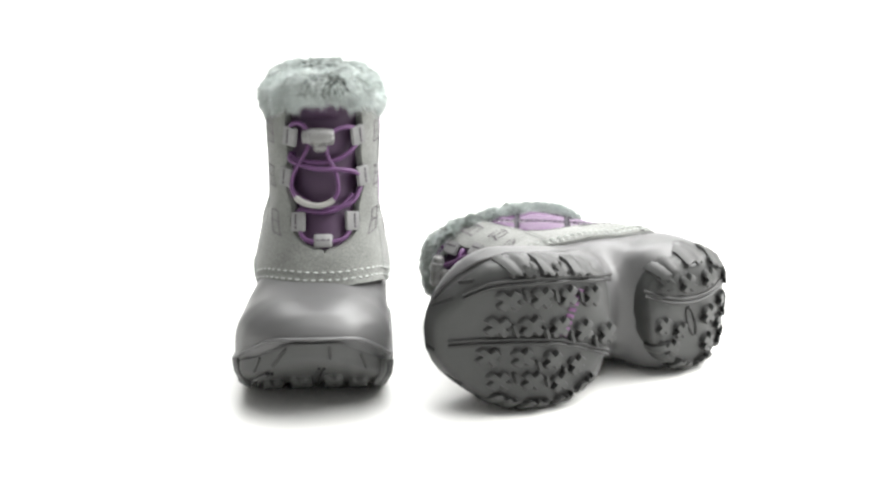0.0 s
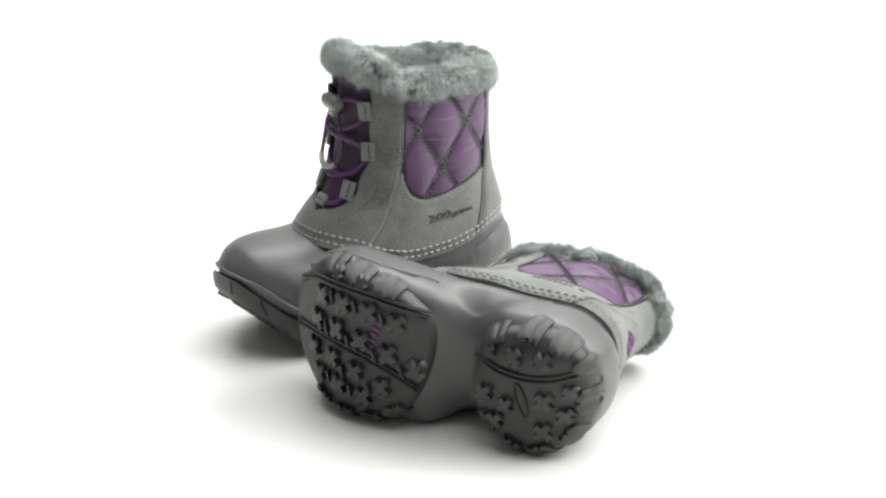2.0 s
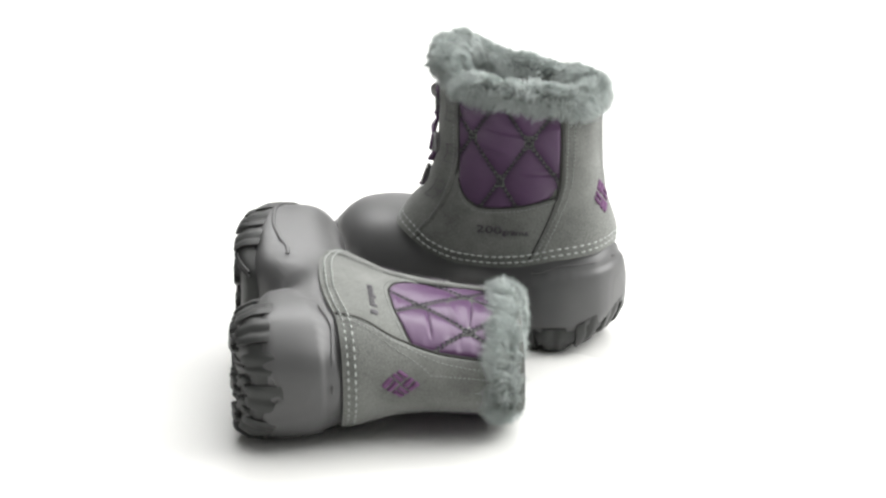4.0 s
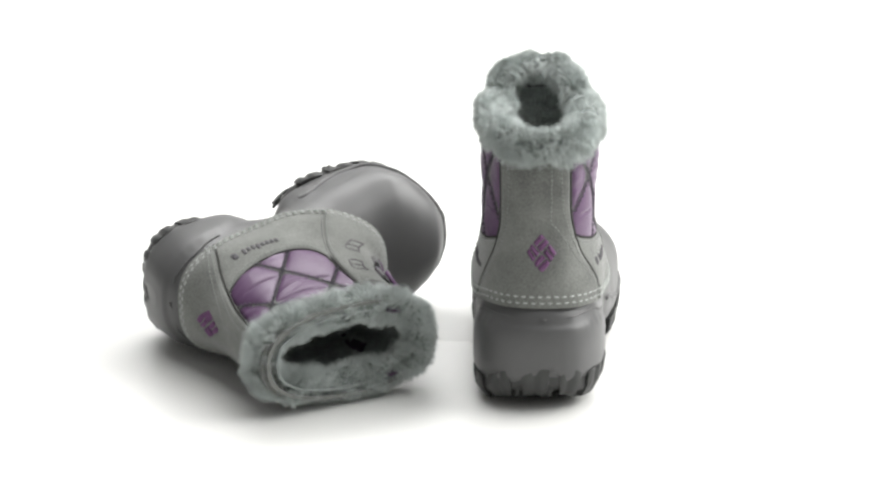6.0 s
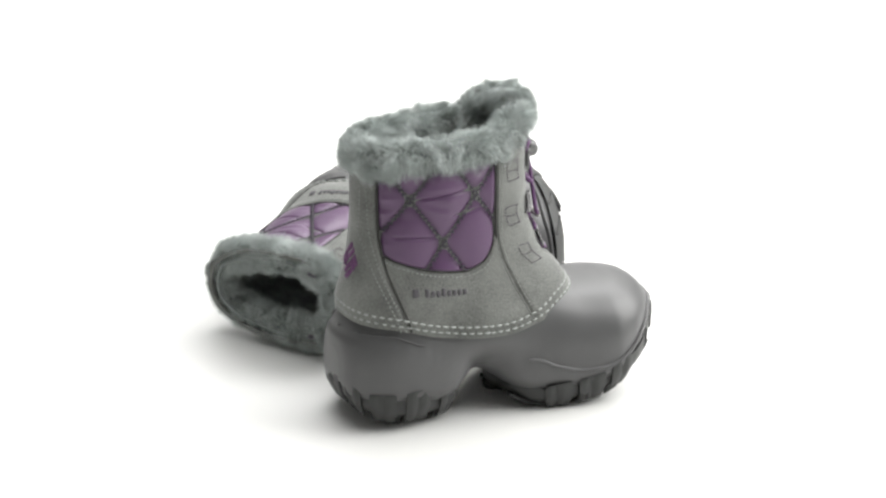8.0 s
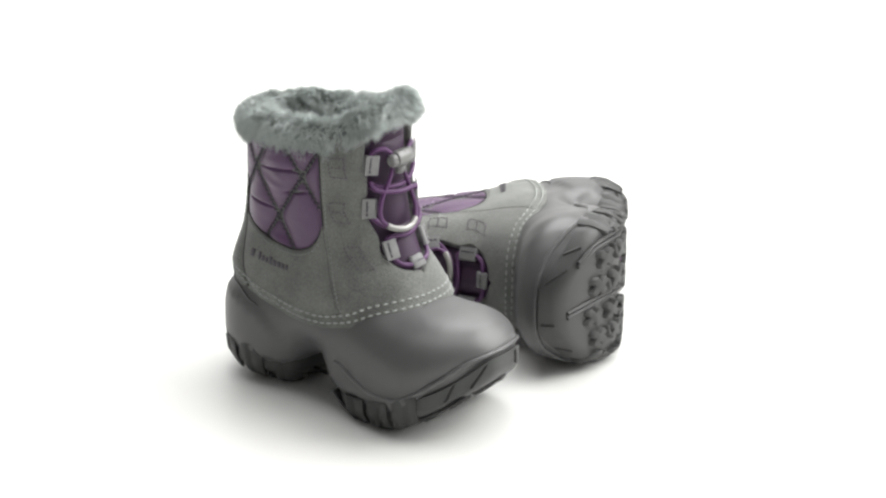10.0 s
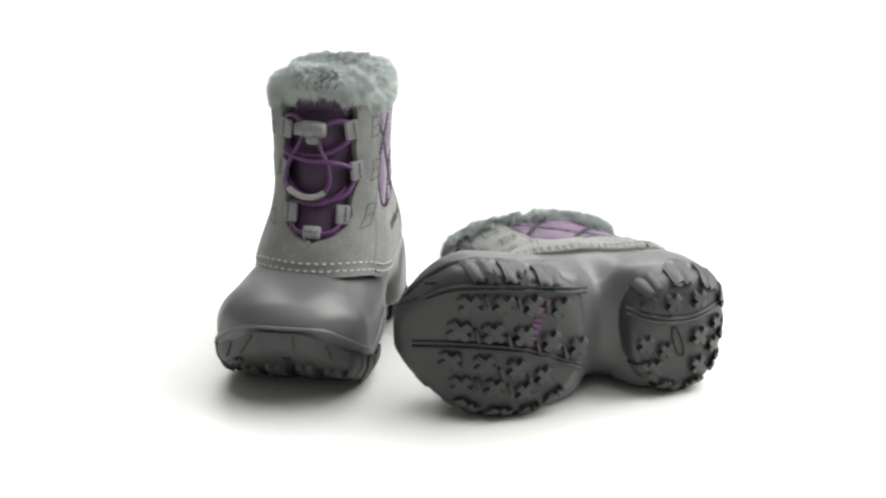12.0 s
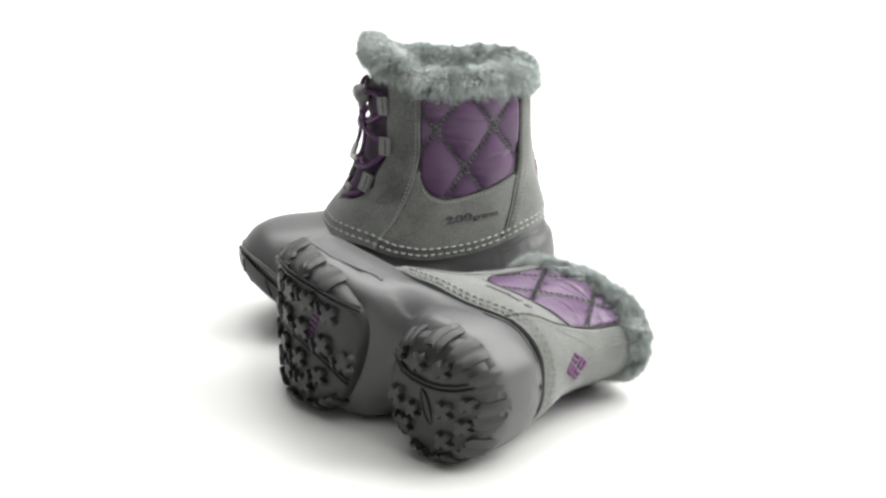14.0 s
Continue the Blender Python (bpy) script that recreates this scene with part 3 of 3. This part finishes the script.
def loop_geo(x, z, tilt, w=0.0068, h=0.0108):
    """A folded webbing loop: an outer band bent round, with a fold along its free edge."""
    p, tx, tz, n = axes(front_at, x, z, 0.0028)
    a = radians(tilt) * (1 if x >= 0 else -1)
    ax, az = tx * math.cos(a) + tz * math.sin(a), tz * math.cos(a) - tx * math.sin(a)
    prof = []
    for k in range(9):
        w2 = math.pi * k / 8
        prof.append((-math.copysign(1, x or 1) * (w / 2 + 0.0014 * math.sin(w2)), 0.0014 * math.cos(w2)))
    e = math.copysign(1, x or 1) * w / 2
    ring = [(e, 0.0016)] + prof + [(e, -0.0012), (e, -0.0002)] + [(q[0] * 0.9, q[1] * 0.45) for q in reversed(prof)] + [(e, 0.0008)]
    verts, faces = [], []
    m = len(ring)
    for b in (-h / 2, -h / 2 + 0.0004, h / 2 - 0.0004, h / 2):
        k = 0.94 if abs(b) == h / 2 else 1.0
        verts += [p + ax * q[0] * k + n * q[1] * k + az * b for q in ring]
    for j in range(3):
        for i in range(m):
            faces.append((j * m + i, j * m + (i + 1) % m, j * m + m + (i + 1) % m, j * m + m + i))
    for j in (0, 3):
        for i in range(m // 2):
            faces.append((j * m + i, j * m + i + 1, j * m + (m - 2 - i) % m, j * m + (m - 1 - i) % m))
    marks = [block(p + n * 0.0017 + az * b + ax * (math.copysign(0.0006, x or 1)), az, ax, n, h * 0.16, 0.0010, 0.0004) for b in (-h * 0.30, -h * 0.06, h * 0.12, h * 0.32)]
    return (verts, faces), join(marks)


def bottom_loop_geo():
    p, tx, tz, n = axes(front_at, 0.001, 0.0838, 0.0032)
    g1 = block(p, tx, tz, n, 0.0105, 0.0075, 0.0030, 0.3)
    return g1, join([block(p + n * 0.0016 + tx * a, tx, tz, n, 0.0014, 0.0009, 0.0004) for a in (-0.003, -0.0008, 0.0008, 0.003)])


def lace_geos():
    def run(pts, r=0.00135):
        return tube(spline([front_at(x * 0.86, z, o) for x, z, o in pts], 8), r, 8)
    return [
        run([(0.0190, 0.1290, 0.0005), (0.0170, 0.1275, 0.0030), (0.0070, 0.1262, 0.0042), (-0.0060, 0.1272, 0.0040), (-0.0150, 0.1318, 0.0036), (-0.0200, 0.1365, 0.0022)]),
        run([(0.0200, 0.1300, 0.0010), (0.0180, 0.1262, 0.0048), (0.0060, 0.1235, 0.0062), (-0.0080, 0.1225, 0.0058), (-0.0165, 0.1195, 0.0040), (-0.0215, 0.1150, 0.0022)]),
        run([(0.0222, 0.1120, 0.0010), (0.0150, 0.1050, 0.0012), (0.0020, 0.1000, 0.0012), (-0.0080, 0.1005, 0.0030), (-0.0160, 0.1035, 0.0036), (-0.0215, 0.1110, 0.0020)]),
        run([(0.0165, 0.0960, 0.0014), (0.0140, 0.0990, 0.0026), (0.0020, 0.0985, 0.0036), (-0.0080, 0.1000, 0.0026), (-0.0170, 0.1060, 0.0010)]),
        run([(0.0165, 0.0920, 0.0014), (0.0130, 0.0850, 0.0026), (0.0060, 0.0832, 0.0030), (-0.0050, 0.0832, 0.0030), (-0.0120, 0.0850, 0.0030), (-0.0165, 0.0905, 0.0016)]),
        run([(0.0205, 0.1420, 0.0014), (0.0180, 0.1475, 0.0030), (0.0125, 0.1480, 0.0040), (0.0085, 0.1440, 0.0060)]),
        run([(-0.0205, 0.1410, 0.0014), (-0.0160, 0.1450, 0.0026), (-0.0090, 0.1455, 0.0040), (-0.0040, 0.1435, 0.0060)]),
    ]


PULL = [(0.0060, 0.1400, 0.0050), (0.0095, 0.1310, 0.0055), (0.0140, 0.1200, 0.0055), (0.0150, 0.1110, 0.0058), (0.0120, 0.1055, 0.0062), (0.0050, 0.1030, 0.0068), (-0.0020, 0.1045, 0.0066), (-0.0060, 0.1100, 0.0060), (-0.0055, 0.1200, 0.0055), (-0.0015, 0.1310, 0.0055), (-0.0010, 0.1400, 0.0050)]


def cord_lock_geo():
    """A barrel with a pressed button on its end, lying across the laces."""
    p, tx, tz, n = axes(front_at, 0.0030, 0.1418, 0.0070)
    rad = [(-0.0092, 0.0020), (-0.0090, 0.0036), (-0.0080, 0.0045), (-0.0030, 0.0050), (0.0030, 0.0050), (0.0052, 0.0047), (0.0056, 0.0038), (0.0080, 0.0037), (0.0089, 0.0031), (0.0091, 0.0015)]
    verts, faces = [], []
    m = 16
    for a, r in rad:
        for i in range(m):
            w = 2 * math.pi * i / m
            verts.append(p + tx * a + tz * (r * math.cos(w)) + n * (r * 0.85 * math.sin(w)))
    for k in range(len(rad) - 1):
        for i in range(m):
            faces.append((k * m + i, k * m + (i + 1) % m, (k + 1) * m + (i + 1) % m, (k + 1) * m + i))
    faces += [tuple(range(m)), tuple(range((len(rad) - 1) * m, len(rad) * m))]
    stem = block(p - tz * 0.0055 - n * 0.001 - tx * 0.0010, tx, n, tz, 0.0075, 0.0048, 0.0070, 0.3)
    return join([(verts, faces), stem])


# ---- marks ----
def emblem_geos():
    """A diamond of stitched bars on the heel counter: four smaller diamonds, each of two bars, turned in pairs."""
    cx, cz = -0.0005, 0.0915
    bars = []
    for i in (-1, 1):
        for j in (-1, 1):
            along = i * j > 0
            for k in (-1, 1):
                def fn(u, v, d):
                    a, b = (u - 0.5) * 0.0068, (v - 0.5) * 0.0029 + 0.0018 * k
                    p, q = (a, b) if along else (b, a)
                    p, q = p + 0.0039 * i, q + 0.0039 * j
                    e = min(smooth(0, 0.12, u), smooth(0, 0.12, 1 - u), smooth(0, 0.3, v), smooth(0, 0.3, 1 - v))
                    x, z = cx + (p - q) * 0.7071, cz + (p + q) * 0.7071
                    return upper_at(-math.pi / 2 + x / 0.052, z, 0.0025 + 0.0011 * e - d)
                bars.append(sheet(fn, 14, 8, 0.0012))
    return bars


def brand_bars_geo():
    """A row of small raised bars in place of a maker's name, on the outer side."""
    out = []
    for k in range(10):
        y = -0.0500 + 0.0030 * k
        if k == 1:
            continue
        z = 0.0785 - 0.00018 * k * 1.0 - 0.0004
        p, ty, tz, n = axes(lambda a, b, o: side_at(a, b, 1, o), y, z, 0.0017)
        h = 0.0042 if k in (0, 2, 5) else 0.0030
        out.append(block(p + tz * (h / 2 - 0.0016), ty, tz, n, 0.0021 if k else 0.0034, h, 0.0006))
    return join(out)


def lettering_geo(text, out, y0, y1, z0, slope, size, off=0.0017):
    """Raised letters bent onto the side of the upper, from y0 to y1."""
    font = bpy.data.curves.new("lettering", "FONT")
    font.body, font.size, font.extrude, font.resolution_u = text, 1.0, 0.0, 3
    ob = new("lettering", font)
    me = ob.evaluated_get(bpy.context.evaluated_depsgraph_get()).to_mesh()
    co = [v.co.copy() for v in me.vertices]
    polys = [tuple(p.vertices) for p in me.polygons]
    ob.to_mesh_clear()
    bpy.data.objects.remove(ob)
    bpy.data.curves.remove(font)
    w = max(c.x for c in co)
    verts = []
    for lift in (0.0006, -0.0002):
        for c in co:
            k = c.x / w
            verts.append(side_at(y0 + (y1 - y0) * k, z0 + slope * k + c.y * size, out, off + lift))
    n = len(co)
    faces = polys + [tuple(reversed([i + n for i in p])) for p in polys]
    edges = {}
    for p in polys:
        for a, b in zip(p, p[1:] + p[:1]):
            edges[(a, b)] = 1
    faces += [(b, a, a + n, b + n) for a, b in edges if (b, a) not in edges]
    return verts, faces


# ---- tread ----
def prism(shape, top, taper=0.9):
    """A lug: a flat outline in x and y, from the tread's face down to the ground."""
    cx = sum(p[0] for p in shape) / len(shape)
    cy = sum(p[1] for p in shape) / len(shape)
    n = len(shape)
    verts = [Vector((x, y, ground(x, y) + top)) for x, y in shape]
    verts += [Vector((cx + (x - cx) * (1 + taper) / 2, cy + (y - cy) * (1 + taper) / 2, ground(x, y) + 0.0007)) for x, y in shape]
    verts += [Vector((cx + (x - cx) * taper * 0.94, cy + (y - cy) * taper * 0.94, ground(x, y))) for x, y in shape]
    faces = [tuple(range(n))]
    for k in (0, n):
        faces += [(k + i, k + (i + 1) % n, k + n + (i + 1) % n, k + n + i) for i in range(n)]
    faces.append(tuple(range(2 * n, 3 * n)))
    return verts, faces


def cross_lug(x, y, r, turn, arm=0.40):
    pts = []
    for k in range(4):
        a = radians(turn) + k * math.pi / 2
        c, s = math.cos(a), math.sin(a)
        for u, v in ((arm * 0.9, -arm), (0.92, -arm * 1.05), (1.0, -arm * 0.6), (1.0, arm * 0.6), (0.92, arm * 1.05)):
            pts.append((x + r * (u * c - v * s), y + r * (u * s + v * c)))
    return prism(pts, 0.0042)


def bar_lug(x, y, length, width, turn):
    c, s = math.cos(radians(turn)), math.sin(radians(turn))
    k = width * 0.3
    pts = [(length / 2 - k, -width / 2), (length / 2, -width / 2 + k), (length / 2, width / 2 - k), (length / 2 - k, width / 2), (-length / 2 + k, width / 2), (-length / 2, width / 2 - k), (-length / 2, -width / 2 + k), (-length / 2 + k, -width / 2)]
    return prism([(x + u * c - v * s, y + u * s + v * c) for u, v in pts], 0.0042)


def edge_lug(ring, mid, span, depth, top):
    """A chunky notched lug at the outsole's edge, whose outer face leans in towards the ground."""
    n = len(ring)
    steps = [-1, -0.66, -0.33, -0.1, 0.1, 0.33, 0.66, 1]
    verts = []
    for h, lean, shrink in ((top, 0.0008, 0.93), (top - 0.0015, 0.0012, 1.0), (0.0048, 0.0003, 0.97), (0.0010, -0.0030, 0.92), (0.0, -0.0042, 0.86)):
        front, rear = [], []
        for k, f in enumerate(steps):
            q = mid + f * span / 2 * shrink
            a, b = ring[int(math.floor(q)) % n], ring[int(math.floor(q) + 1) % n]
            p = a.lerp(b, q - math.floor(q))
            t = (ring[int(q + 3) % n] - ring[int(q - 3) % n]).normalized()
            side = Vector((t.y, -t.x, 0))
            if inside(p.x + side.x * 0.004, p.y + side.y * 0.004, ring, 0):
                side = -side
            cut = 0.0018 if k in (3, 4) and h < top - 0.001 else 0.0005 if k in (0, 7) else 0
            front.append(p + side * (lean - cut))
            rear.append(p - side * (depth * (1.0 if k % 3 else 0.75)))
        verts += [Vector((p.x, p.y, ground(p.x, p.y) + h)) for p in front + rear[::-1]]
    m = 16
    faces = [tuple(range(m)), tuple(range(4 * m, 5 * m))]
    for r in range(4):
        faces += [(r * m + i, r * m + (i + 1) % m, (r + 1) * m + (i + 1) % m, (r + 1) * m + i) for i in range(m)]
    return verts, faces


GROOVES = {
    "fore_out": [(0.0304, 0.0072), (0.0345, 0.020), (0.0380, 0.041), (0.0395, 0.062), (0.0375, 0.082), (0.0310, 0.0945)],
    "fore_in": [(-0.0118, 0.0118), (-0.0035, 0.031), (0.0022, 0.047), (0.0050, 0.066), (0.0044, 0.086), (0.0025, 0.1005)],
    "heel": [(0.0145, -0.0185), (0.0096, -0.033), (0.0070, -0.050), (0.0085, -0.066), (0.0125, -0.0790)],
}


def groove_geo(pts, shift):
    path = spline([(x + shift, y, ground(x + shift, y) + 0.0030) for x, y in pts], 8)
    return tube(path, 0.0011, 6)


def tread(fore, heel, side):
    def add(name, geo, parent, mat=SOLE):
        part(name, geo, mat, parent, side=side)
    # bands of crosses in slanted pairs, with short bars between them
    for band in range(3):
        for row in range(6):
            y = 0.0105 + row * 0.0165
            x1 = np.interp(y, [p[1] for p in GROOVES["fore_out"]], [p[0] for p in GROOVES["fore_out"]])
            x2 = np.interp(y, [p[1] for p in GROOVES["fore_in"]], [p[0] for p in GROOVES["fore_in"]])
            for col in (0, 1):
                if band == 0:
                    if col:
                        continue
                    x, r = x1 + 0.0062, 0.0040
                elif band == 1:
                    x = x2 + (x1 - x2) * (0.27 + 0.46 * col)
                    r = min(0.0066, (x1 - x2) * 0.20)
                else:
                    x, r = x2 - 0.0088 - 0.0140 * col, 0.0060
                yy = y + (-0.0020 if col else 0.0030) + (0.004 if band == 2 else 0)
                if yy > 0.088 or not inside(x, yy, FORE, r * 0.75):
                    continue
                add("lug", cross_lug(x, yy, r, 40 + 10 * ((row + col) % 2), 0.34), fore)
                if band != 0 and yy < 0.066 and inside(x, yy + 0.0083, FORE, 0.006):
                    add("lug", bar_lug(x + (0.002 if col else -0.002), yy + 0.0083, r * 1.2, 0.0016, 16), fore)
    for ring, step, host, rule in ((FORE, FORE_STEP, fore, lambda p: 0.014 < p.y < 0.082), (HEEL, HEEL_STEP, heel, lambda p: p.y < -0.024)):
        pitch = 0.0188 / step
        total = int(len(ring) / pitch)
        for k in range(total):
            mid = (k + 0.5) * len(ring) / total
            if rule(ring[int(mid) % len(ring)]):
                add("edge_lug", edge_lug(ring, mid, 0.0152 / step, 0.0068, 0.0132), host)
    for x, y, r, a in ((-0.0195, -0.0335, 0.0056, 45), (-0.0045, -0.0270, 0.0056, 42), (-0.0215, -0.0610, 0.0058, 50), (-0.0095, -0.0395, 0.0050, 40), (-0.0045, -0.0610, 0.0060, 42), (-0.0120, -0.0720, 0.0050, 48), (0.0195, -0.0290, 0.0046, 40), (0.0180, -0.0435, 0.0058, 50), (0.0180, -0.0600, 0.0056, 45), (0.0010, -0.0740, 0.0046, 45)):
        if inside(x, y, HEEL, r):
            add("lug", cross_lug(x, y, r, a, 0.34), heel)
    turn = 0.33
    oval = [(-0.0060 + 0.0095 * math.cos(t) * math.cos(turn) - 0.0026 * math.sin(t) * math.sin(turn), -0.0480 + 0.0095 * math.cos(t) * math.sin(turn) + 0.0026 * math.sin(t) * math.cos(turn)) for t in [2 * math.pi * k / 20 for k in range(20)]]
    add("oval_rib", tube([(x, y, ground(x, y) + 0.0033) for x, y in oval], 0.0008, 6, closed=True), heel, GROOVE)
    for name, pts in GROOVES.items():
        for sh in (-0.0014, 0.0014):
            add("groove", groove_geo(pts, sh), heel if name == "heel" else fore, GROOVE)
    # slanted grooves in the plate that wraps the toe
    toe = sorted((q.x, q.y) for q in FORE if q.y > 0.075)
    for xa, xb in ((0.0215, 0.0290), (-0.0020, -0.0025), (0.0360, 0.0395), (-0.0190, -0.0220)):
        path = []
        for k in range(7):
            q = Vector((xa + (xb - xa) * k / 6, 0, 0))
            q.y = np.interp(q.x, [w[0] for w in toe], [w[1] for w in toe])
            path.append(Vector((q.x, q.y, ground(q.x, q.y) + 0.0138 - 0.0075 * k / 6)))
        add("groove", tube(path, 0.0009, 6), fore, GROOVE)
    for k in range(8):
        x = 0.0055 + 0.0034 * k
        add("mark", block((x, 0.0432 - 0.0014 * k, 0.0031), (1, -0.4, 0), (0.4, 1, 0), (0, 0, 1), 0.0019, 0.0050, 0.0010), fore, PURPLE_THREAD)


def make_boot(name, side, label, seed, crush):
    rnd = random.Random(seed)
    FORM["crush"] = crush
    boot = tagged(new(name), label, "boot", "pair of snow boots")
    part("rubber_shell", shell_geo(), RUBBER, boot, "smooth mid-grey moulded rubber shell", side)
    for geo in bead_geos():
        part("moulded_ridge", geo, RUBBER, boot, "", side)
    part("suede_upper", upper_geo(), SUEDE, boot, "grey suede upper", side)
    part("lining", lining_geo(), LINING, boot, "dark grey fleece lining", side)
    part("heel_counter", counter_geo(), SUEDE, boot, "", side)
    for out in (1, -1):
        panel = part("quilted_panel", panel_geo(out), NYLON, boot, "purple quilted nylon panel", side)
        part("quilting", quilt_sewing_geo(out), DARK_THREAD, panel, "dark grey zigzag stitching", side, kind="stuff")
        part("quarter", quarter_geo(out), SUEDE, boot, "", side)
        for geo in seam_shade_geos(out):
            part("seam_shade", geo, EDGE_SHADE, boot, "dark line for the shade at a cut suede edge", side)
        stay = part("eyestay", eyestay_geo(out), SUEDE, boot, "", side)
        for x, z in ((0.0165, 0.1385), (0.0170, 0.1130), (0.0165, 0.0890)):
            part("bar_tack", box_sewing_geo(out, x, z), TACK_THREAD, stay, "square of plum-grey stitching", side)
    part("tongue", tongue_geo(), TONGUE, boot, "dark purple padded tongue", side)
    part("hem_stitching", hem_sewing_geo(), THREAD, boot, "double row of pale grey stitches", side, kind="stuff")
    part("seam_stitching", seam_sewing_geo(), SEAM_THREAD, boot, "fine grey stitches along the seams", side, kind="stuff")
    cuff = part("fur_cuff", fur_core_geo(), FUR_SHADED_BASE, boot, "grey faux fur cuff", side)
    part("fur", fur_strands_geo(rnd, 85000), FUR, cuff, "", side, shade=False, fix=False, kind="stuff")
    for sx in (1, -1):
        for x, z, tilt in LOOPS:
            g1, g2 = loop_geo(x * sx, z, tilt)
            lp = part("lace_loop", g1, WEBBING, boot, "light grey webbing lace loop", side)
            part("mark", g2, MARK, lp, "", side)
    g1, g2 = bottom_loop_geo()
    lp = part("lace_loop", g1, WEBBING, boot, "light grey webbing lace loop", side)
    part("mark", g2, MARK, lp, "", side)
    for geo in lace_geos():
        part("lace", geo, CORD, boot, "purple round cord lace", side)
    part("cord_lock", cord_lock_geo(), PLASTIC, boot, "smoky grey plastic cord lock", side)
    loop = spline([front_at(x, z, o) for x, z, o in PULL], 8)
    cord = part("pull_cord", tube(loop, 0.0012, 8), CORD, boot, "", side)
    part("sleeve", tube(loop[30:52], 0.0018, 10), CLEAR, cord, "clear plastic sleeve", side)
    for geo in emblem_geos():
        part("emblem", geo, PURPLE_THREAD, boot, "purple embroidered diamond emblem", side)
    part("raised_mark", brand_bars_geo(), MARK, boot, "small dark grey raised mark", side)
    y0, y1 = (-0.0100, -0.0265) if side > 0 else (-0.0425, -0.0265)
    part("lettering", lettering_geo("200", -1, y0, y1, 0.0695, 0.0012, 0.0060), MARK, boot, "dark printed figures and word", side)
    part("lettering", lettering_geo("grams", -1, y1 + (y1 - y0) * 0.02, y1 + (y1 - y0) * 0.97, 0.0705, 0.0012, 0.0046), MARK, boot, "dark printed figures and word", side)
    fore = part("forefoot_outsole", sole_geo(FORE, 0.0050, 0.0520, 150 / 18), SOLE, boot, "dark grey lugged forefoot outsole", side)
    heel = part("heel_outsole", sole_geo(HEEL, -0.0010, -0.0500, 150 / 12), SOLE, boot, "dark grey lugged heel outsole", side)
    tread(fore, heel, side)
    return boot


# ================= the place =================
def strip(name, rows, x0, x1, mat):
    verts = [v for y, z in rows for v in ((x0, y, z), (x1, y, z))]
    faces = [(2 * k, 2 * k + 1, 2 * k + 3, 2 * k + 2) for k in range(len(rows) - 1)]
    me = bpy.data.meshes.new(name)
    me.from_pydata(verts, [], faces)
    me.polygons.foreach_set("use_smooth", [True] * len(faces))
    me.materials.append(mat)
    return new(name, me)


tagged(strip("floor", [(-3.5, 0), (-1, 0), (1, 0), (2.4, 0)], -4, 4, WHITE), "seamless white studio floor", "floor", kind="structure")
sweep = [(2.4 + 1.0 * math.sin(a), 1.0 - 1.0 * math.cos(a)) for a in [radians(k * 6) for k in range(16)]] + [(3.4, 3.0)]
tagged(strip("backdrop", sweep, -4, 4, WHITE), "seamless white studio backdrop sweep", "backdrop", kind="structure")

standing = make_boot("snow_boot", 1, "grey suede and rubber snow boot with purple quilting, standing upright", 3, 0.0)
lying = make_boot("snow_boot", -1, "grey suede and rubber snow boot with purple panels, lying sideways", 8, 1.0)

# poses at the turntable's zero angle
STANDING = pose(-0.0632, 0.0021, 0.0, 0, 0, 180 + 3.4)
LYING = Matrix(((-0.0126, -0.8349, -0.5503, 0.1104), (0.0052, -0.5504, 0.8349, -0.0616), (-0.9999, 0.0077, 0.0113, 0.0386), (0, 0, 0, 1)))


def motions():
    for boot, base in ((standing, STANDING), (lying, LYING)):
        walk(boot, [(t, pose(0, 0, 0, 0, 0, a) @ base) for t, a in TURN])


motions()
